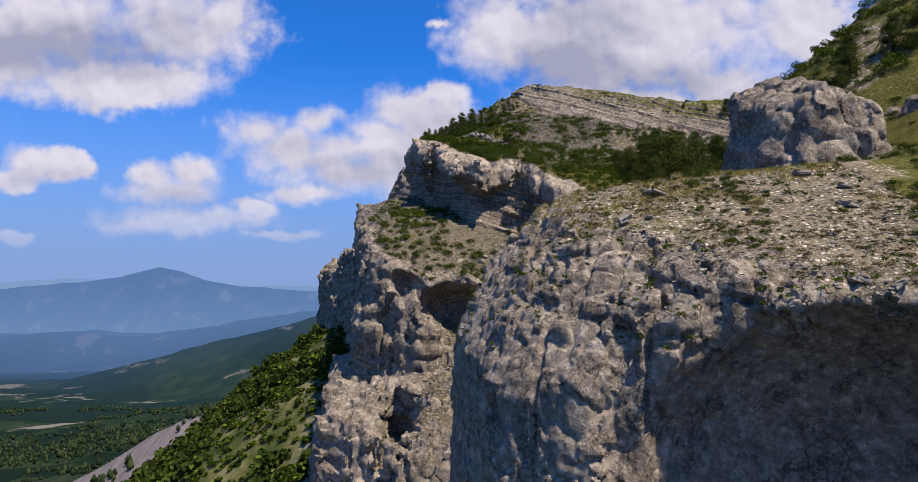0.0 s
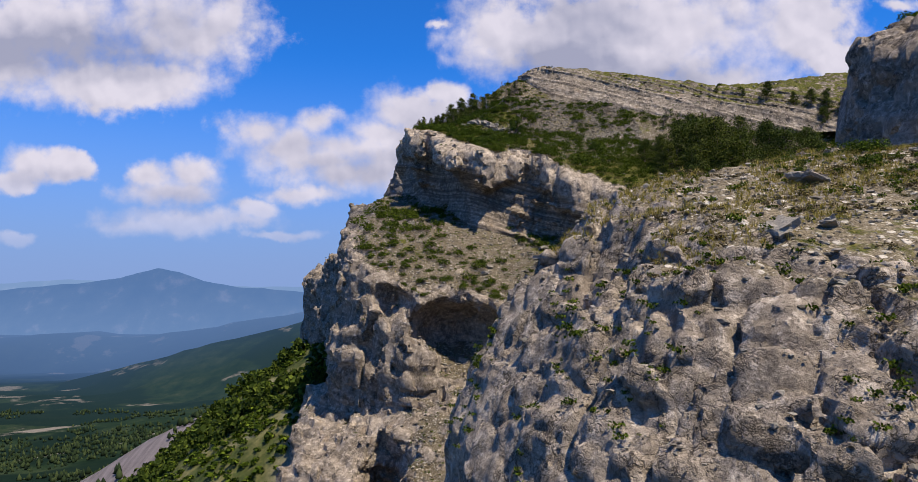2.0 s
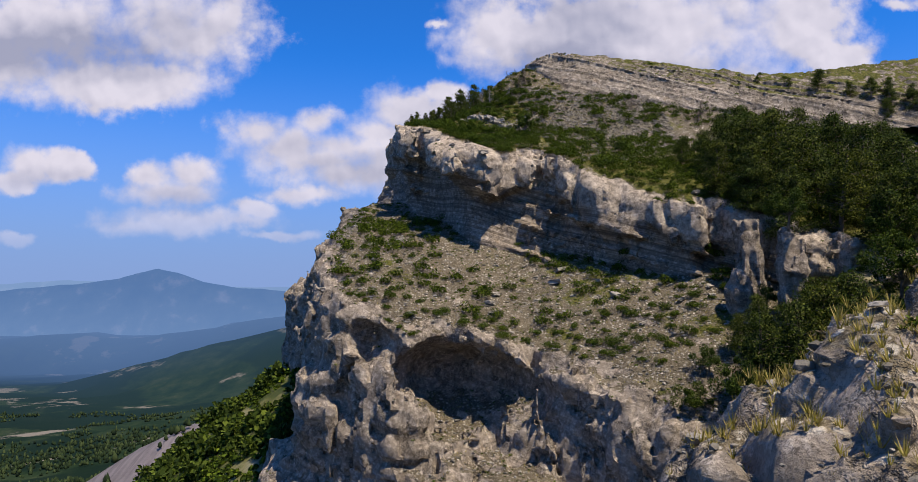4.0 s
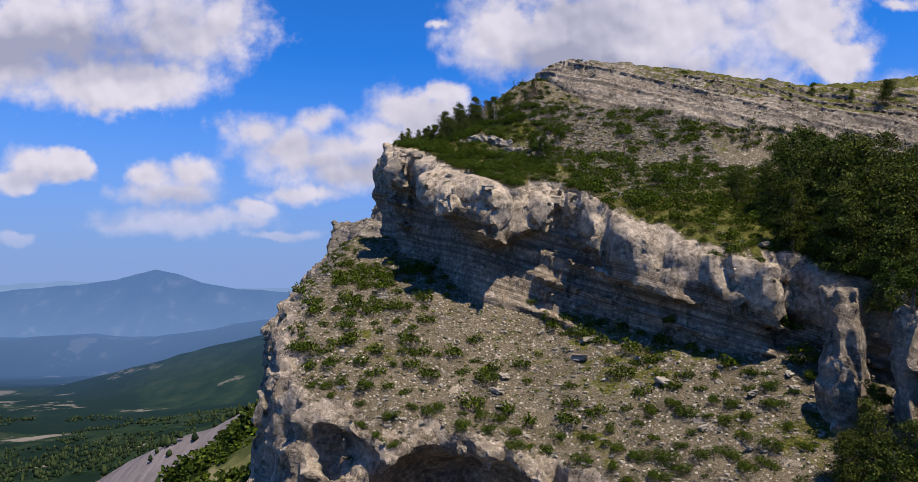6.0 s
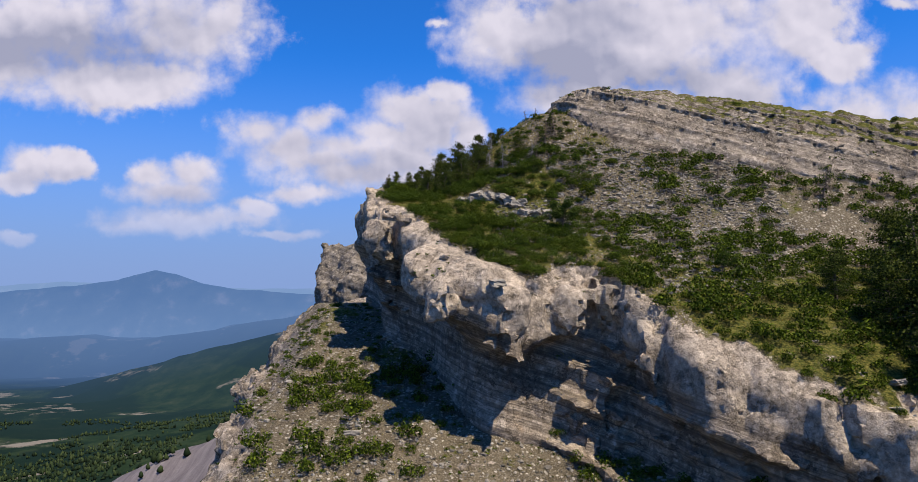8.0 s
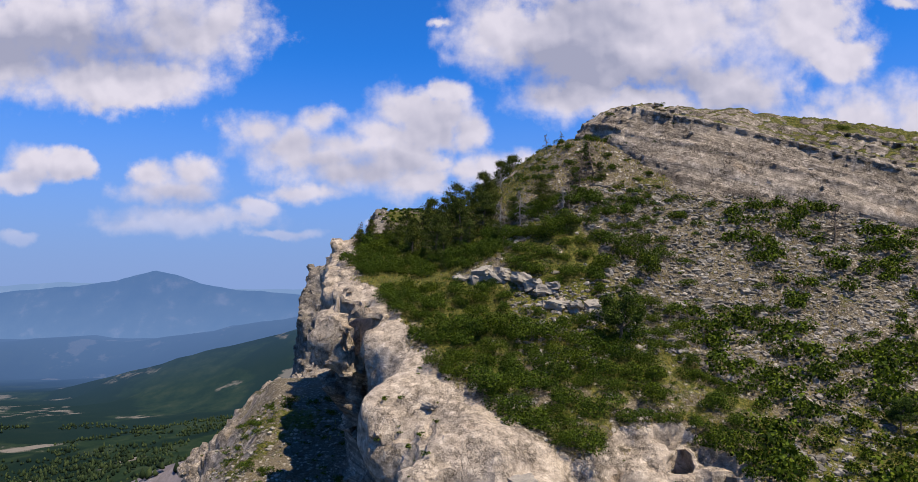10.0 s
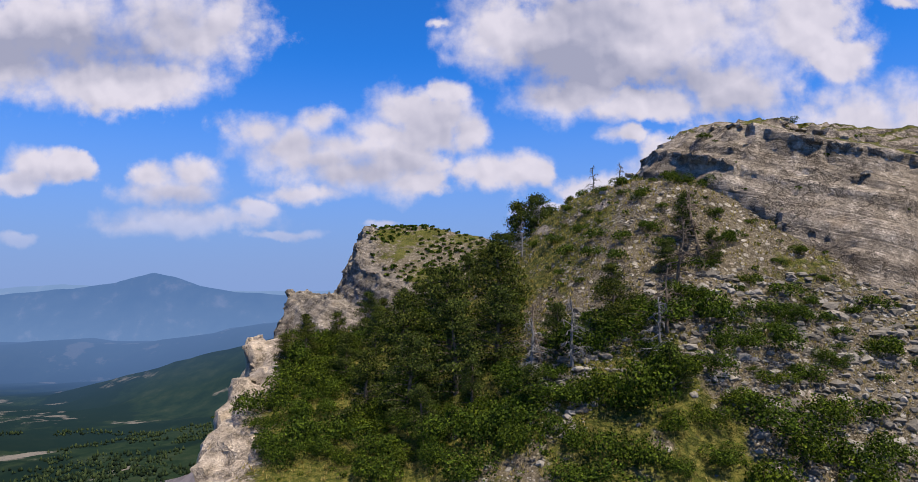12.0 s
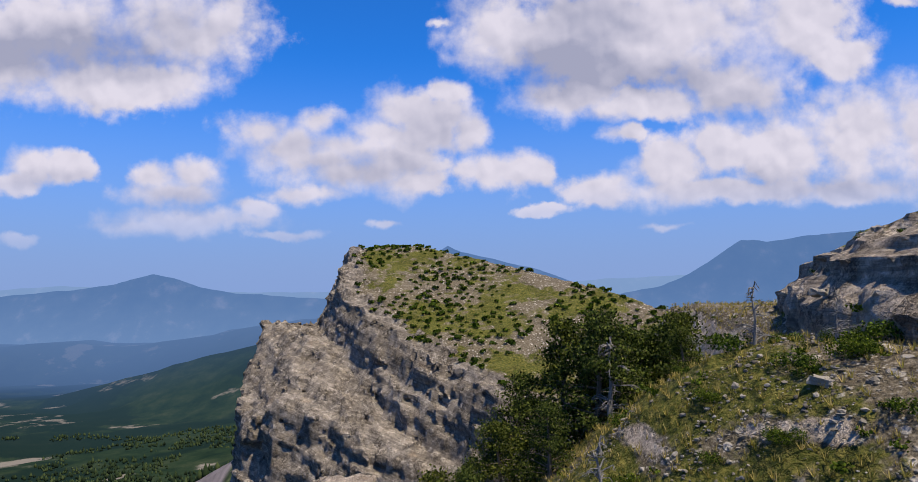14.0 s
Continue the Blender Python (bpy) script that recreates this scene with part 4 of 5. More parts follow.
def strewn(base_v, base_f, pos, scale, yaw, rng, squash=(1, 1, 1), jitter=0.0, lean=0.0):
    """Many turned and scaled copies of one small shape, joined."""
    n, m = len(pos), len(base_v)
    v = np.repeat(base_v[None] * np.array(squash), n, 0)
    if jitter:
        v = v * (1 + rng.uniform(-jitter, jitter, (n, m, 3)))
    if lean:
        a = rng.normal(0, lean, (n, 1))
        v = np.stack([v[..., 0], v[..., 1] * np.cos(a) - v[..., 2] * np.sin(a), v[..., 1] * np.sin(a) + v[..., 2] * np.cos(a)], -1)
    c, s = np.cos(yaw)[:, None], np.sin(yaw)[:, None]
    v = np.stack([v[..., 0] * c - v[..., 1] * s, v[..., 0] * s + v[..., 1] * c, v[..., 2]], -1)
    sc = np.asarray(scale)
    v = v * (sc[:, None, None] if sc.ndim == 1 else sc[:, None, :]) + pos[:, None, :]
    f = base_f[None] + (np.arange(n) * m)[:, None, None]
    return v.reshape(-1, 3), f.reshape(-1, base_f.shape[1])


def bush_shape(rng, leaves, size, flat=.75, lumps=7):
    """A cushion of leaves over several lumps, about one metre in half width."""
    cs = np.stack([rng.uniform(-.62, .62, lumps), rng.uniform(-.62, .62, lumps), rng.uniform(.05, .5, lumps)], 1)
    rs = rng.uniform(.34, .58, lumps)
    k = rng.integers(0, lumps, leaves)
    d = rng.normal(size=(leaves, 3))
    d[:, 2] = np.abs(d[:, 2]) - .25
    d /= np.linalg.norm(d, axis=1)[:, None]
    p = cs[k] + d * rs[k][:, None] * rng.uniform(.75, 1.08, leaves)[:, None]
    p[:, 2] = np.maximum(p[:, 2] * flat, .02)
    return cards(p, d, size, rng)


def pine_shape(rng, h, spread, bare=.12, dense=1.0):
    """Trunk and crown of an irregular mountain pine h metres high."""
    bend = rng.normal(0, .05 * h, (5, 2)).cumsum(0) * .5
    path = np.array([(bend[i][0] * i / 4, bend[i][1] * i / 4, h * i / 4 - (.25 if i == 0 else 0)) for i in range(5)])
    trunk = [tube(path, .035 * h, .006 * h)]
    pos, out = [], []
    for b in range(int(62 * dense)):
        t = rng.uniform(bare, .99) ** .9
        a = rng.uniform(0, 2 * math.pi)
        ln = spread * h * (1 - t) ** .62 * rng.uniform(.5, 1.15) + .05 * h
        base = np.array([np.interp(t, np.linspace(0, 1, 5), path[:, k]) for k in range(3)])
        vec = np.array([math.cos(a), math.sin(a), rng.uniform(-.12, .38)])
        tip = base + vec * ln
        trunk.append(tube([base, (base + tip) / 2 + (0, 0, .02 * h), tip], .011 * h * (1 - t) + .008, .004, 4))
        m = int(140 * (.4 + ln / h * 2))
        s = rng.uniform(.3, 1.05, m)
        p = base + vec * ln * s[:, None] + rng.normal(0, .045 * h, (m, 3)) * np.array([1, 1, .6])
        pos.append(p)
        out.append(np.repeat(vec[None], m, 0))
    return joined(trunk), cards(np.concatenate(pos), np.concatenate(out), .020 * h ** .7 + .042, rng)


def broad_shape(rng, h):
    """Trunk and crown of a small leafy tree."""
    path = [(0, 0, -.2), (.04 * h, 0, .3 * h), (.02 * h, .05 * h, .65 * h)]
    trunk, pos, out = [tube(path, .035 * h, .015 * h)], [], []
    for b in range(15):
        c = np.array([rng.normal(0, .20 * h), rng.normal(0, .20 * h), rng.uniform(.38, .92) * h])
        trunk.append(tube([path[1], (np.array(path[1]) + c) / 2 + (0, 0, .04 * h), c], .012 * h, .004, 4))
        m = 420
        d = rng.normal(size=(m, 3))
        d /= np.linalg.norm(d, axis=1)[:, None]
        pos.append(c + d * rng.uniform(.08, .17) * h * rng.uniform(.6, 1.1, m)[:, None])
        out.append(d)
    return joined(trunk), cards(np.concatenate(pos), np.concatenate(out), .02 * h + .03, rng)


def dead_shape(rng, h, twigs=40):
    bend = rng.normal(0, .07 * h, (5, 2)).cumsum(0) * .6
    path = np.array([(bend[i][0] * i / 4, bend[i][1] * i / 4, h * i / 4 - (.2 if i == 0 else 0)) for i in range(5)])
    limbs = []
    for b in range(twigs):
        t = rng.uniform(.12, 1)
        a = rng.uniform(0, 2 * math.pi)
        ln = h * .38 * (1.1 - t) * rng.uniform(.5, 1.2) + .1
        base = np.array([np.interp(t, np.linspace(0, 1, 5), path[:, k]) for k in range(3)])
        vec = np.array([math.cos(a), math.sin(a), rng.uniform(-.35, .5)])
        mid = base + vec * ln * .55 + rng.normal(0, .03 * h, 3)
        tip = base + vec * ln + (0, 0, -.06 * h)
        limbs.append(tube([base, mid, tip], .012 * h, .003, 4))
        for _ in range(3):
            limbs.append(tube([mid, mid + (tip - mid) * .6 + rng.normal(0, .09 * ln, 3), mid + (tip - mid) * .9 + rng.normal(0, .25 * ln, 3)], .006 * h, .002, 3))
    return tube(path, .032 * h, .008 * h, 7), joined(limbs)


def model(kind, rng, mat, label, category, group, **kw):
    """One plant as an Empty with its parts, off to be copied."""
    h = kw.pop("h")
    root = new(kind, None)
    tagged(root, label, category, group)
    if kind == "dead_tree":
        tr, cr = dead_shape(rng, h, **kw)
        part("trunk", *tr, mat, root, smooth=True)
        part("branchwork", *cr, mat, root)
    else:
        tr, cr = (pine_shape(rng, h, **kw) if kind == "pine_tree" else broad_shape(rng, h))
        part("trunk", *tr, M_BARK, root, "brown bark", True)
        part("crown", *cr, mat, root)
    return root


def set_down(root, x, y, s=1.0, turn=0.0, sink=.05):
    return pose(x, y, height_at(x, y) - sink, 0, 0, turn) @ Matrix.Scale(s, 4)


def plant(root, spots, rng):
    """The model itself goes to the first spot, copies to the rest."""
    for i, (x, y, s) in enumerate(spots):
        m = set_down(root, x, y, s, rng.uniform(0, 360))
        if i == 0:
            first = m
        else:
            ob = copy_thing(root, m)
            ob.scale = (s, s, s * rng.uniform(.9, 1.1))
    root.matrix_basis = first


prng = np.random.default_rng(21)
PINE = "dark green mountain pine with an irregular crown"
# thicket on the ridge, then the shaded gully, then the back of the ridge and the crest
THICKET = [(-2.7, 140.6, .85), (-1.3, 142.3, 1.15), (-.9, 139.6, .95), (.7, 142.8, 1.3), (1.0, 140.0, 1.15), (2.9, 143.4, 1.25), (2.7, 140.6, .95),
           (1.6, 137.8, .6), (-.2, 137.4, .55), (6.9, 138.0, .70), (5.0, 138.4, .55), (10.9, 141.5, .55), (11.8, 140.6, .45), (9.7, 140.2, .42), (8.2, 135.2, .45), (3.6, 136.2, .5), (-4.2, 144.0, .7), (-6.8, 147.4, .55), (-7.6, 146.6, .5), (-5.4, 148.5, .6)]
GULLY = [(31.5, 112.5, 1.2), (33.5, 110.5, 1.35), (35.5, 113.5, 1.3), (34.0, 116.5, 1.2), (37.0, 110.0, 1.4), (38.5, 114.5, 1.3), (36.0, 106.5, 1.3), (39.5, 107.0, 1.4), (32.6, 106.2, 1.0), (41.0, 112.0, 1.3),
         (36.5, 118.5, 1.2), (40.0, 119.0, 1.2), (43.0, 104.0, 1.3), (30.5, 115.5, .8), (28.8, 118.8, .6), (42.5, 116.5, 1.2), (45.5, 109.0, 1.3), (34.8, 121.5, .9), (46.0, 114.0, 1.3), (48.0, 105.0, 1.4),
         (44.5, 99.5, 1.3), (49.5, 110.5, 1.3), (52.0, 103.0, 1.3), (38.8, 102.0, 1.2), (41.2, 99.0, 1.2), (47.0, 118.5, 1.1), (51.5, 115.5, 1.2), (56.0, 108.0, 1.3), (29.5, 109.5, .9), (31.5, 106.5, 1.0), (34.5, 104.0, 1.1), (25.5, 91.0, 1.1), (28.0, 89.0, 1.3),
         (30.5, 91.5, 1.2), (33.0, 89.0, 1.3), (27.0, 87.0, 1.1), (31.5, 87.0, 1.2), (34.0, 93.5, 1.2), (24.5, 88.0, .8), (27.5, 95.5, .8), (29.5, 94.0, .9), (25.8, 96.0, .6), (31.8, 95.0, .9), (33.2, 98.5, 1.0), (28.6, 98.0, .6)]
BEHIND = [(8.2, 160.0, 1.1), (9.2, 158.8, .95), (10.2, 160.6, 1.0), (7.0, 161.0, 1.1), (5.2, 158.6, 1.0), (3.8, 159.0, .85), (6.2, 157.2, .85), (1.8, 158.6, .65), (8.3, 154.6, .42),
          (9.2, 162.5, 1.2), (7.6, 158.4, .95), (-2.0, 150.0, .55), (-3.2, 147.0, .5), (-.5, 152.0, .6), (.6, 155.0, .7), (-1.5, 154.0, .6), (1.8, 153.0, .5),
          (-4.0, 150.5, .5), (2.8, 156.5, .65), (.3, 149.0, .4), (-2.2, 157.0, .6), (-3.6, 153.5, .5), (4.2, 155.0, .5)]
CREST = [(36, 61, .75), (38.2, 63, .85), (33.5, 62.5, .65), (41.5, 62, .8), (43.5, 60.5, .9), (31.8, 63.5, .6), (57, 138.0, .8), (53, 139, .35), (49, 141, .3), (61, 136, .55), (63.5, 135, .7), (66, 134, .9), (68.5, 133, 1.0), (71, 132.5, .9), (73, 131, 1.1), (76, 130, 1.1), (79, 129, 1.1), (82, 128, 1.1), (64.8, 133, .7), (69.6, 131, 1.0), (74.5, 128, 1.1)]
pools = [[(x, y, .74 * s) for x, y, s in THICKET] + BEHIND, [(x, y, 1.42 * s) for x, y, s in GULLY], CREST]
n_models = 0
for pool, group in zip(pools, ("pines on the ridge", "pines in the gully", "pines on the crest")):
    for v_ in range(4):
        spots = pool[v_::4]
        if spots:
            plant(model("pine_tree", prng, M_NEEDLE, PINE, "tree", group, h=4.6, spread=[.36, .42, .46, .32][v_], dense=[1.1, 1.25, 1.2, 1.0][v_], bare=.04), spots, prng)
plant(model("leafy_tree", prng, M_BROAD, "fresh green leafy small tree on the slope", "tree", "leafy trees", h=3.1),
      [(9.6, 126.2, 1.0), (36.2, 111.6, 1.6), (40.0, 110.0, 1.6), (34.0, 113.6, 1.4), (43.5, 108.0, 1.6), (38.0, 108.2, 1.5), (46.5, 112.0, 1.6), (31.2, 109.0, 1.0), (34.5, 112.0, 1.1), (37.5, 116.8, 1.0), (32.5, 118.0, .8), (39.0, 104.0, 1.2), (21.5, 121.5, .6), (31.0, 97.0, 1.3), (34.0, 95.5, 1.7), (37.0, 97.5, 1.9), (35.5, 92.0, 1.7), (39.5, 94.5, 2.0), (41.5, 98.5, 1.8), (32.5, 91.0, 1.4), (28.5, 95.0, .9), (43.5, 93.0, 1.9), (38.0, 89.0, 1.7), (30.2, 100.0, .9), (35.2, 99.8, 1.2), (20.0, 92.0, 1.1), (23.0, 90.0, 1.4), (26.0, 93.0, 1.3), (22.5, 95.0, .9), (28.0, 89.0, 1.5), (25.0, 87.0, 1.4), (30.5, 86.0, 1.6), (21.5, 86.5, 1.1)], prng)
plant(model("dead_tree", prng, M_DEAD, "bleached dead pine with broken bare branches", "dead tree", "dead trees", h=4.4),
      [(8.2, 136.4, .55), (3.8, 137.4, .6), (5.2, 137.0, .5), (9.0, 151.4, .36), (4.6, 149.5, .45), (10.2, 149.8, .30), (6.4, 156.4, .75)], prng)
plant(model("dead_tree", prng, M_BARK, "grey-brown half-dead pine with hanging twigs", "dead tree", "dead trees", h=4.0, twigs=44),
      [(11.3, 140.8, .8), (9.9, 139.6, .6), (4.2, 138.0, .65), (8.7, 137.2, .6), (-7.9, 147.6, .6), (30.8, 111.0, 1.0), (27.0, 136.0, .7), (36.5, 134.0, .7)], prng)

# shrubs: bushes of box and juniper as single things, smaller scrub joined
srng = np.random.default_rng(5)
shrub_meshes = [mesh_np("shrub", *bush_shape(srng, 2600, .070, flat), M_SHRUB, False) for flat in (.95, 1.15, .85, 1.0, 1.25)]


def pick(name, n, cond, seed):
    """Random places on a rock's surface where a condition on place, normal and soil holds."""
    v, nrm, soil, turf = SURF[name]
    ok = np.flatnonzero(cond(v, nrm, soil))
    if not len(ok):
        return v[:0]
    rng = np.random.default_rng(seed)
    i = rng.choice(ok, n, replace=len(ok) < n)
    d = rng.uniform(-.22, .22, (len(i), 2))
    m = nrm[i]
    return v[i] + np.column_stack([d, -(m[:, 0] * d[:, 0] + m[:, 1] * d[:, 1]) / np.maximum(m[:, 2], .4)])


def thinned(pts, gap):
    """Drop points that crowd an earlier one."""
    keep, cell = [], {}
    for p in pts:
        k = (int(p[0] // gap), int(p[1] // gap))
        near = (q for i in (-1, 0, 1) for j in (-1, 0, 1) for q in cell.get((k[0] + i, k[1] + j), ()))
        if all((p[0] - q[0]) ** 2 + (p[1] - q[1]) ** 2 > gap * gap for q in near):
            cell.setdefault(k, []).append(p)
            keep.append(p)
    return np.array(keep).reshape(-1, 3)


def field_of(v, size, seed):
    return fbm(v[:, 0], v[:, 1], v[:, 0] * 0 + seed, size, 3)


def on_slope(v, nrm, soil):
    scree_field = sstep(9, 15, v[:, 0]) * sstep(70, 60, v[:, 0]) * sstep(119, 127, v[:, 1] - .05 * v[:, 0])
    return (nrm[:, 2] > .62) & (soil > .5) & (v[:, 1] > 104) & (field_of(v, 6.0, 2.0) + .55 * field_of(v, 2.6, 12.0) > -.62 + .42 * scree_field + .3 * (v[:, 1] > 142) * (v[:, 0] > 0) + .75 * ((v[:, 1] > 139) & (v[:, 0] > 4)) + .26 * (v[:, 0] > 12) + .45 * ((v[:, 0] < -1.5) & (v[:, 1] > 137))) & (v[:, 1] < 153)


slope_pts = thinned(pick("wall_cliff", 16000, on_slope, 1), 1.03)
row_gap = np.abs(5.6 * (slope_pts[:, 0] - .8) + 10.7 * (slope_pts[:, 1] - 133.2)) / 12.1
slope_pts = slope_pts[(row_gap > .95) | (slope_pts[:, 0] > 12)]
ledge_pts = thinned(pick("ledge_cliff", 1500, lambda v, n, s: (n[:, 2] > .6) & (s > .5) & (v[:, 1] < 150) & (v[:, 2] > -2) & (field_of(v, 5.0, 4.0) > -.08), 2), 1.3)
crest_pts = thinned(pick("near_cliff", 1600, lambda v, n, s: (n[:, 2] > .8) & (s > .6) & (v[:, 0] > 13) & (v[:, 1] > 30) & (field_of(v, 4.0, 6.0) > .12), 3), 1.0)
hill_pts = thinned(pick("crest_slope", 900, lambda v, n, s: (n[:, 2] > .6) & (s > .5) & (v[:, 1] > 22) & (field_of(v, 6.0, 8.0) > -.3), 4), 1.1)
top_pts = thinned(pick("summit_outcrop", 1400, lambda v, n, s: (n[:, 2] > .7) & (field_of(v, 4.0, 3.0) > .12), 5), 1.5)

stony_pts = thinned(pick("wall_cliff", 700, lambda v, n, s: (n[:, 2] > .5) & (s > .4) & (v[:, 0] > 3.5) & (v[:, 0] < 17) & (v[:, 1] > 136) & (v[:, 1] < 153) & (field_of(v, 4.0, 5.0) > -.25), 17), 1.25)
shown = lambda p: (p[0] < 14 and 119 < p[1] < 139) or (p[0] < 0 and p[1] < 150)
near_shrub = [p for p in slope_pts if shown(p)]
rest = [p for p in slope_pts if not shown(p)] + near_shrub[240:] + list(stony_pts)[48:] + list(hill_pts)
ledge_near = sorted(ledge_pts.tolist(), key=lambda p: p[1])
singles = [("bushes on the stony slope", list(stony_pts)[:48], .3, .68, "small round green bush on the stony slope"),
           ("shrubs on the upper slope", near_shrub[:240], .6, 1.3, "dense dark green shrub among limestone on the slope"),
           ("shrubs on the ledge", ledge_near[:62], .45, .95, "round green juniper cushion on the stony ledge"),
           ("shrubs on the near top", list(crest_pts)[:26], .2, .45, "small green shrub on the gravelly cliff top"),
           ("shrubs on the summit", list(top_pts)[:60], .25, .6, "dark shrub rooted in layered rock")]
for group, pts, lo, hi, label in singles:
    for p in pts:
        ob = new("shrub", shrub_meshes[srng.integers(0, 5)])
        s = srng.uniform(lo, hi)
        ob.matrix_basis = pose(p[0], p[1], p[2] - .06, srng.normal(0, 6), srng.normal(0, 6), srng.uniform(0, 360)) @ Matrix.Diagonal((s * srng.uniform(.85, 1.2), s, s * srng.uniform(.75, 1.15), 1))
        tagged(ob, label, "shrub", group)


def stuff(name, v, f, mat, label, category, smooth=False):
    return tagged(new(name, mesh_np(name, v, f, mat, smooth)), label, category, kind="stuff")


low_bush = bush_shape(srng, 420, .15, .95)
rest = np.array(rest + ledge_near[62:] + list(crest_pts)[26:])
fine_bush = bush_shape(srng, 900, .10, 1.0)
close = (rest[:, 1] > 130) & (rest[:, 0] < 20) | (rest[:, 1] < 60)
close_pts, rest = rest[close], rest[~close]
stuff("small_scrub", *strewn(*fine_bush, close_pts, srng.uniform(.25, .72, len(close_pts)), srng.uniform(0, 6.3, len(close_pts)), srng), M_SHRUB, "small green bushes scattered on stony ground", "scrub")
stuff("scrub", *strewn(*low_bush, rest, srng.uniform(.5, 1.25, len(rest)), srng.uniform(0, 6.3, len(rest)), srng), M_SHRUB, "dense green scrub covering the mountain slope", "scrub")
far_pts = thinned(pick("far_cliff", 3000, lambda v, n, s: (n[:, 2] > .55) & (s > .3) & (field_of(v, 9.0, 5.0) > -.1), 6), 1.6)
tiny_bush = bush_shape(srng, 40, .6, .8)
stuff("far_scrub", *strewn(*tiny_bush, far_pts, srng.uniform(.35, 1.1, len(far_pts)), srng.uniform(0, 6.3, len(far_pts)), srng), M_SHRUB, "green scrub dotted over the distant crag", "scrub")

# small plants in the cracks of the rock faces and over the gravel
small = []
for name, n, zlo in (("near_cliff", 420, -4), ("ledge_cliff", 700, -40), ("wall_cliff", 380, 0), ("crag", 40, 0), ("summit_outcrop", 160, 0)):
    small.append(pick(name, n, lambda v, nr, s: (nr[:, 2] > .25) & (nr[:, 2] < .9) & (s < .5) & (v[:, 2] > zlo) & (field_of(v, 3.0, 9.0) > .1), 11))
small.append(pick("near_cliff", 650, lambda v, nr, s: (nr[:, 2] > .75) & (s > .4) & (field_of(v, 2.5, 12.0) > -.05), 12))
small.append(pick("ledge_cliff", 2600, lambda v, nr, s: (nr[:, 2] > .6) & (s > .4) & (v[:, 1] < 152), 13))
small.append(pick("wall_cliff", 2600, lambda v, nr, s: (nr[:, 2] > .5) & (s > .4) & (v[:, 1] > 112), 16))
small = np.concatenate(small)
small_bush = bush_shape(srng, 56, .33, .9, 4)
stuff("cushion_plants", *strewn(*small_bush, small, srng.uniform(.07, .26, len(small)), srng.uniform(0, 6.3, len(small)), srng), M_SHRUB, "tiny green cushion plants in cracks and gravel", "plants")
dry = pick("near_cliff", 1300, lambda v, nr, s: (nr[:, 2] > .7) & (s > .45) & (field_of(v, 3.0, 15.0) > -.1), 14)
M_HEATH = leaf_material("dry_cushion_leaf", (.045, .035, .018), (.10, .075, .038), (.17, .13, .06), False, .1)
stuff("dry_cushions", *strewn(*small_bush, dry, srng.uniform(.10, .27, len(dry)), srng.uniform(0, 6.3, len(dry)), srng, squash=(1, 1, .7)), M_HEATH, "brown dry cushion plants on gravel", "plants")

# grass tufts
blades_v, blades_f = [], []
for k in range(9):
    a, ln = srng.uniform(0, 6.3), srng.uniform(.6, 1.1)
    d, w = np.array([math.cos(a), math.sin(a), 0]), np.array([-math.sin(a), math.cos(a), 0]) * .05
    b0 = d * .08
    blades_v += [b0 - w, b0 + w, d * srng.uniform(.3, .75) + np.array([0, 0, ln])]
    blades_f.append((3 * k, 3 * k + 1, 3 * k + 2))
blades_v, blades_f = np.array(blades_v), np.array(blades_f)
tufts = [pick("near_cliff", 7500, lambda v, nr, s: (nr[:, 2] > .6) & (s > .4) & (field_of(v, 3.0, 1.0) + .11 * (v[:, 1] - 40.5) > .05), 21),
         pick("wall_cliff", 17000, lambda v, nr, s: (nr[:, 2] > .5) & (s > .4) & (v[:, 0] < 24) & (v[:, 1] > 114) & (field_of(v, 5.0, 7.0) > -.3 - .3 * (v[:, 1] > 136)), 22),
         pick("ledge_cliff", 2500, lambda v, nr, s: (nr[:, 2] > .6) & (s > .4) & (v[:, 1] < 152) & (field_of(v, 5.0, 3.0) > 0), 23)]
tufts = np.concatenate(tufts)
stuff("dry_grass", *strewn(blades_v, blades_f, tufts, srng.uniform(.10, .27, len(tufts)), srng.uniform(0, 6.3, len(tufts)), srng), M_GRASS, "tufts of yellow dry mountain grass", "grass")

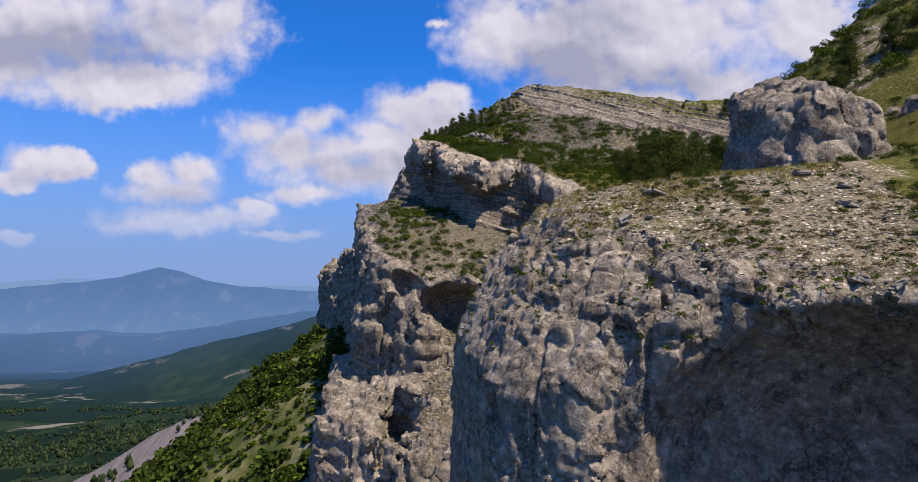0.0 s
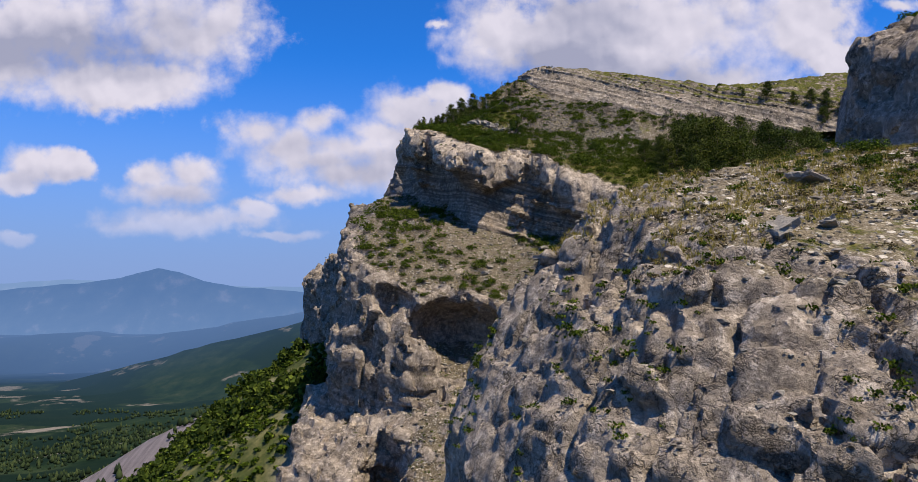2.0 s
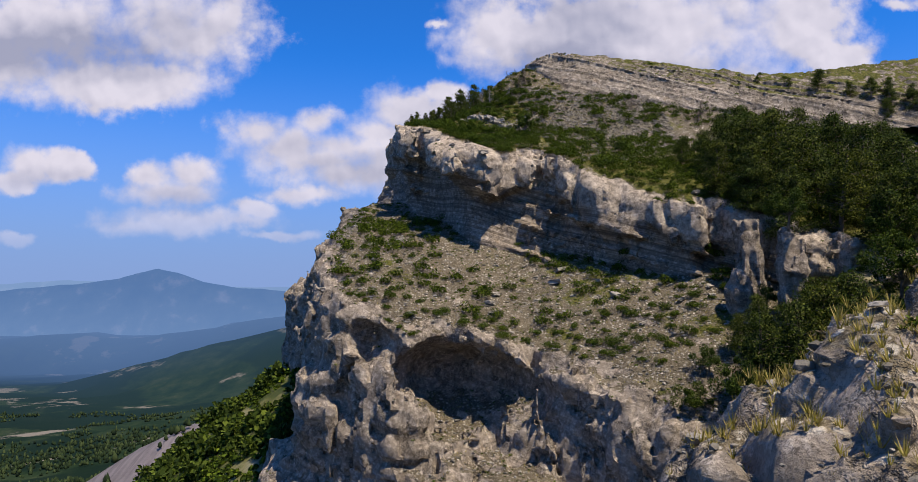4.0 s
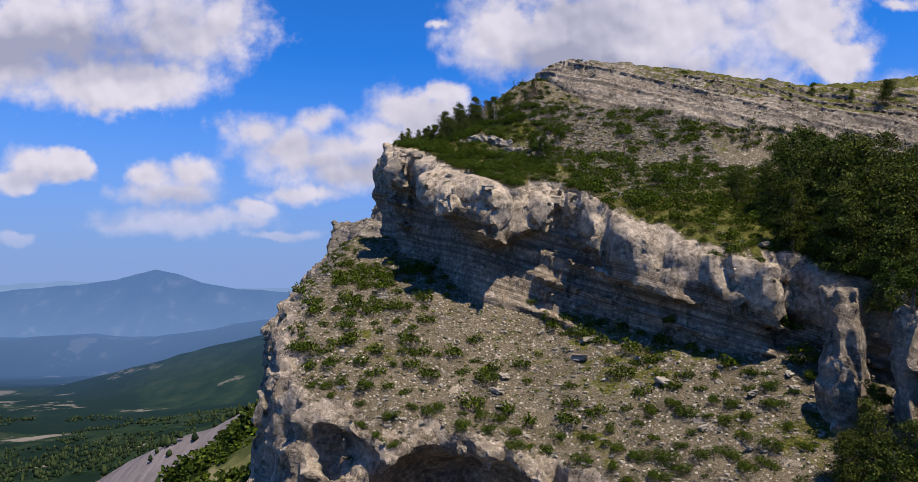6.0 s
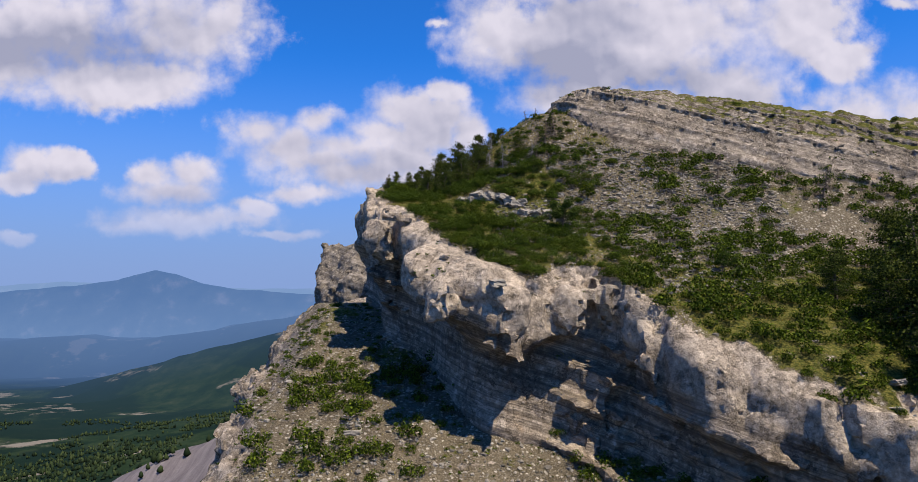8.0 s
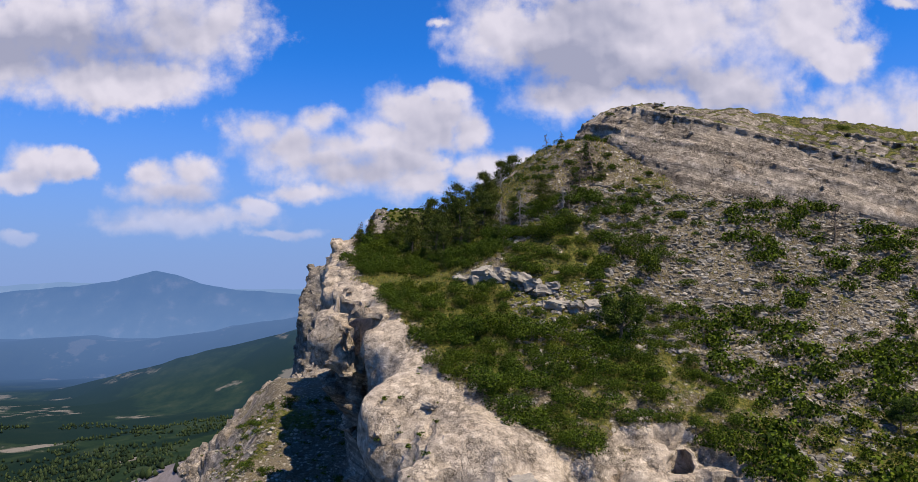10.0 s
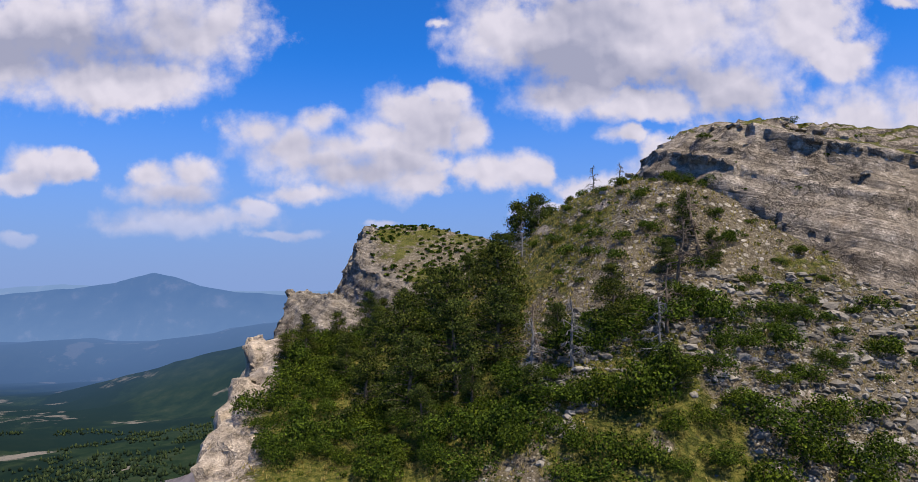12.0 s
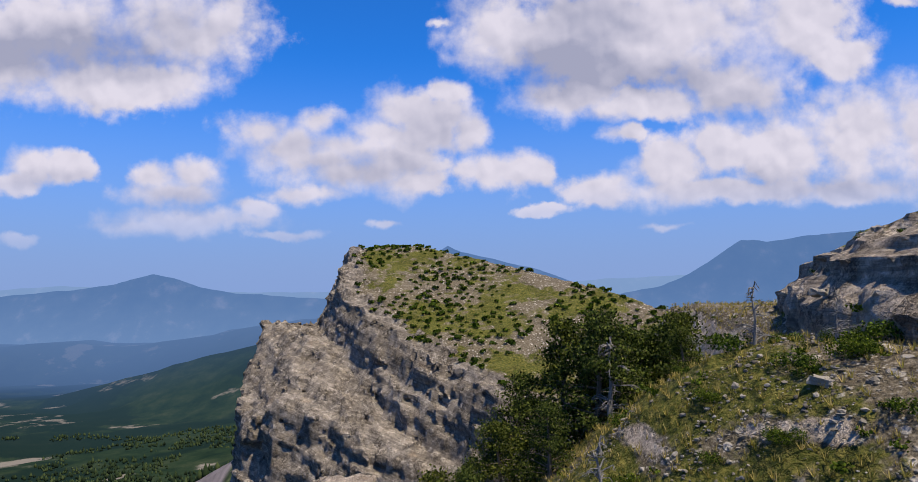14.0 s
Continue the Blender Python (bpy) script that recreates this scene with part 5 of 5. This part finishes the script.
# loose stones and blocks
ico = bmesh.new()
bmesh.ops.create_icosphere(ico, subdivisions=1, radius=1.0)
ico_v, ico_f = np.array([v.co[:] for v in ico.verts]), np.array([[v.index for v in f.verts] for f in ico.faces])
ico.free()
stones = [(pick("near_cliff", 8000, lambda v, nr, s: (nr[:, 2] > .6) & (s > .15) & (field_of(v, 4.0, 2.0) > -.3), 31), .03, .13),
          (pick("wall_cliff", 7000, lambda v, nr, s: (nr[:, 2] > .5) & (s > .3) & (v[:, 0] > 3) & (v[:, 0] < 18) & (v[:, 1] > 135.5) & (v[:, 1] < 153) & (field_of(v, 2.2, 5.0) + .5 * field_of(v, .9, 8.0) > -.02), 36), .02, .085),
          (pick("ledge_cliff", 12000, lambda v, nr, s: (nr[:, 2] > .5) & (s > .35) & (v[:, 1] < 152), 32), .045, .24),
          (pick("wall_cliff", 13000, lambda v, nr, s: (nr[:, 2] > .5) & (s > .4) & (v[:, 1] > 118) & (v[:, 0] > 4) & (v[:, 0] < 32) & (field_of(v, 8.0, 5.0) + .03 * (v[:, 1] - 132) > -.15) & (v[:, 1] < 140), 33), .05, .24),
          (pick("wall_cliff", 1500, lambda v, nr, s: (nr[:, 2] > .5) & (s > .4) & (v[:, 1] > 112), 34), .05, .22),
          (pick("summit_outcrop", 900, lambda v, nr, s: (nr[:, 2] > .7), 35), .06, .3)]
sv = []
for pts, lo, hi in stones:
    sc = lo * (hi / lo) ** (srng.random(len(pts)) ** 2.4)
    sv.append(strewn(ico_v, ico_f, pts, np.stack([sc * srng.uniform(.8, 1.5, len(sc)), sc, sc * srng.uniform(.45, .9, len(sc))], 1), srng.uniform(0, 6.3, len(pts)), srng, jitter=.42, lean=.35))
stuff("loose_stones", *joined(sv), M_STONE, "scattered angular pale limestone rubble", "stones")


def boulder_mesh(rng):
    bm = bmesh.new()
    bmesh.ops.create_cube(bm, size=2.0)
    bmesh.ops.subdivide_edges(bm, edges=bm.edges[:], cuts=3, use_grid_fill=True)
    o = rng.uniform(0, 50, 3)
    for v in bm.verts:
        p = v.co.normalized() * .22 + v.co * .72
        n = noise.noise(Vector(p * .9) + Vector(o)) * .5 + noise.noise(Vector(p * 2.6) + Vector(o)) * .3
        v.co = p * (1 + n)
    me = bpy.data.meshes.new("boulder")
    bm.to_mesh(me)
    bm.free()
    me.materials.append(M_BLOCK)
    return me


boulders = [boulder_mesh(srng) for _ in range(5)]


def boulder(x, y, s, group, label, flat=.7, sink=.25):
    ob = new("boulder", boulders[srng.integers(0, 5)])
    ob.matrix_basis = pose(x, y, height_at(x, y) + s * (flat - sink) * .6, srng.normal(0, 14), srng.normal(0, 14), srng.uniform(0, 360)) @ Matrix.Diagonal((s * srng.uniform(.9, 1.7), s, s * flat, 1))
    return tagged(ob, label, "boulder", group)


for k in range(34):                       # a broken bed of pale blocks crossing the slope
    t = (k + .5) / 34 + srng.normal(0, .03)
    boulder(.8 + 10.7 * t + srng.normal(0, .15), 133.2 - 5.6 * t + srng.normal(0, .22), srng.uniform(.22, .52), "blocks across the slope", "pale limestone block half sunk in the shrubby slope", .65, .5)
for p in pick("ledge_cliff", 26, lambda v, nr, s: (nr[:, 2] > .6) & (s > .5) & (v[:, 1] < 122) & (v[:, 2] > -1), 41):
    boulder(p[0], p[1], srng.uniform(.22, .5), "blocks on the ledge", "flat pale limestone block lying on the ledge", .5)
for p in pick("near_cliff", 26, lambda v, nr, s: (nr[:, 2] > .8) & (s > .4), 42):
    boulder(p[0], p[1], srng.uniform(.16, .42), "blocks on the near top", "pale limestone block on the gravelly cliff top", .45)
for p in pick("wall_cliff", 36, lambda v, nr, s: (nr[:, 2] > .5) & (s > .5) & (v[:, 0] > 8) & (v[:, 0] < 34) & (v[:, 1] > 122), 43):
    boulder(p[0], p[1], srng.uniform(.10, .2), "blocks on the scree", "grey limestone block in the scree below the summit", .6)

# ---- woods below the cliffs and in the valley ----
wrng = np.random.default_rng(9)


def ground_spots(n, x0, x1, y0, y1, keep):
    x, y = wrng.uniform(x0, x1, n), wrng.uniform(y0, y1, n)
    z = ground_height(x, y)
    ok = keep(x, y, z)
    return np.stack([x, y, z], 1)[ok]


clump = bush_shape(wrng, 100, .46, 1.25, 6)
flank = ground_spots(3000, -130, -18, 100, 330, lambda x, y, z: fbm(x, y, x * 0, 16, 3) + .2 * sstep(-30, -60, x) > .14)
stuff("hillside_woods", *strewn(*clump, flank, wrng.uniform(.8, 2.4, len(flank)), wrng.uniform(0, 6.3, len(flank)), wrng), M_BROAD, "green oak scrub on the steep hillside", "woods")
dots = ground_spots(7000, -100, -14, 90, 300, lambda x, y, z: fbm(x, y, x * 0, 9, 3) > -.25)
stuff("hillside_scrub", *strewn(*tiny_bush, dots, wrng.uniform(.4, 1.3, len(dots)), wrng.uniform(0, 6.3, len(dots)), wrng), M_SHRUB, "low yellow-green scrub on the steep hillside", "scrub")
gully_pts = thinned(ground_spots(3600, 14, 50, 76, 108, lambda x, y, z: fbm(x, y, x * 0, 5, 3) > -.35), 1.15)
stuff("gully_scrub", *strewn(*low_bush, gully_pts, wrng.uniform(.4, 1.1, len(gully_pts)), wrng.uniform(0, 6.3, len(gully_pts)), wrng), M_SHRUB, "dark green scrub in the rocky gully", "scrub")
cone_v = np.array([(math.cos(a) * r, math.sin(a) * r, z) for r, z in ((.25, 0), (1, .35), (.75, 1.0)) for a in (0, 1.05, 2.1, 3.14, 4.2, 5.25)] + [(0, 0, 2.0)])
cone_f = np.array([(i * 6 + k, i * 6 + (k + 1) % 6, (i + 1) * 6 + (k + 1) % 6) for i in range(2) for k in range(6)]
                  + [(i * 6 + k, (i + 1) * 6 + (k + 1) % 6, (i + 1) * 6 + k) for i in range(2) for k in range(6)] + [(12 + k, 12 + (k + 1) % 6, 18) for k in range(6)])
near_wood = ground_spots(5200, -520, -90, 260, 900, lambda x, y, z: (fbm(x, y, x * 0, 70, 3) > -.05) & ~((x < -150) & (x > -440) & (y > 420) & (y < 640)))
deep_wood = ground_spots(15000, -1500, -150, 500, 1900, lambda x, y, z: fbm(x, y, x * 0 + 4, 160, 3) > -.02)
wood = np.concatenate([near_wood, deep_wood])
sc = wrng.uniform(1.6, 3.4, len(wood))
stuff("valley_woods", *strewn(cone_v, cone_f, wood, np.stack([sc, sc, sc * wrng.uniform(.9, 1.7, len(sc))], 1), wrng.uniform(0, 6.3, len(wood)), wrng, jitter=.25), M_WOODS, "dark conifer and oak woods on the valley sides", "woods", True)
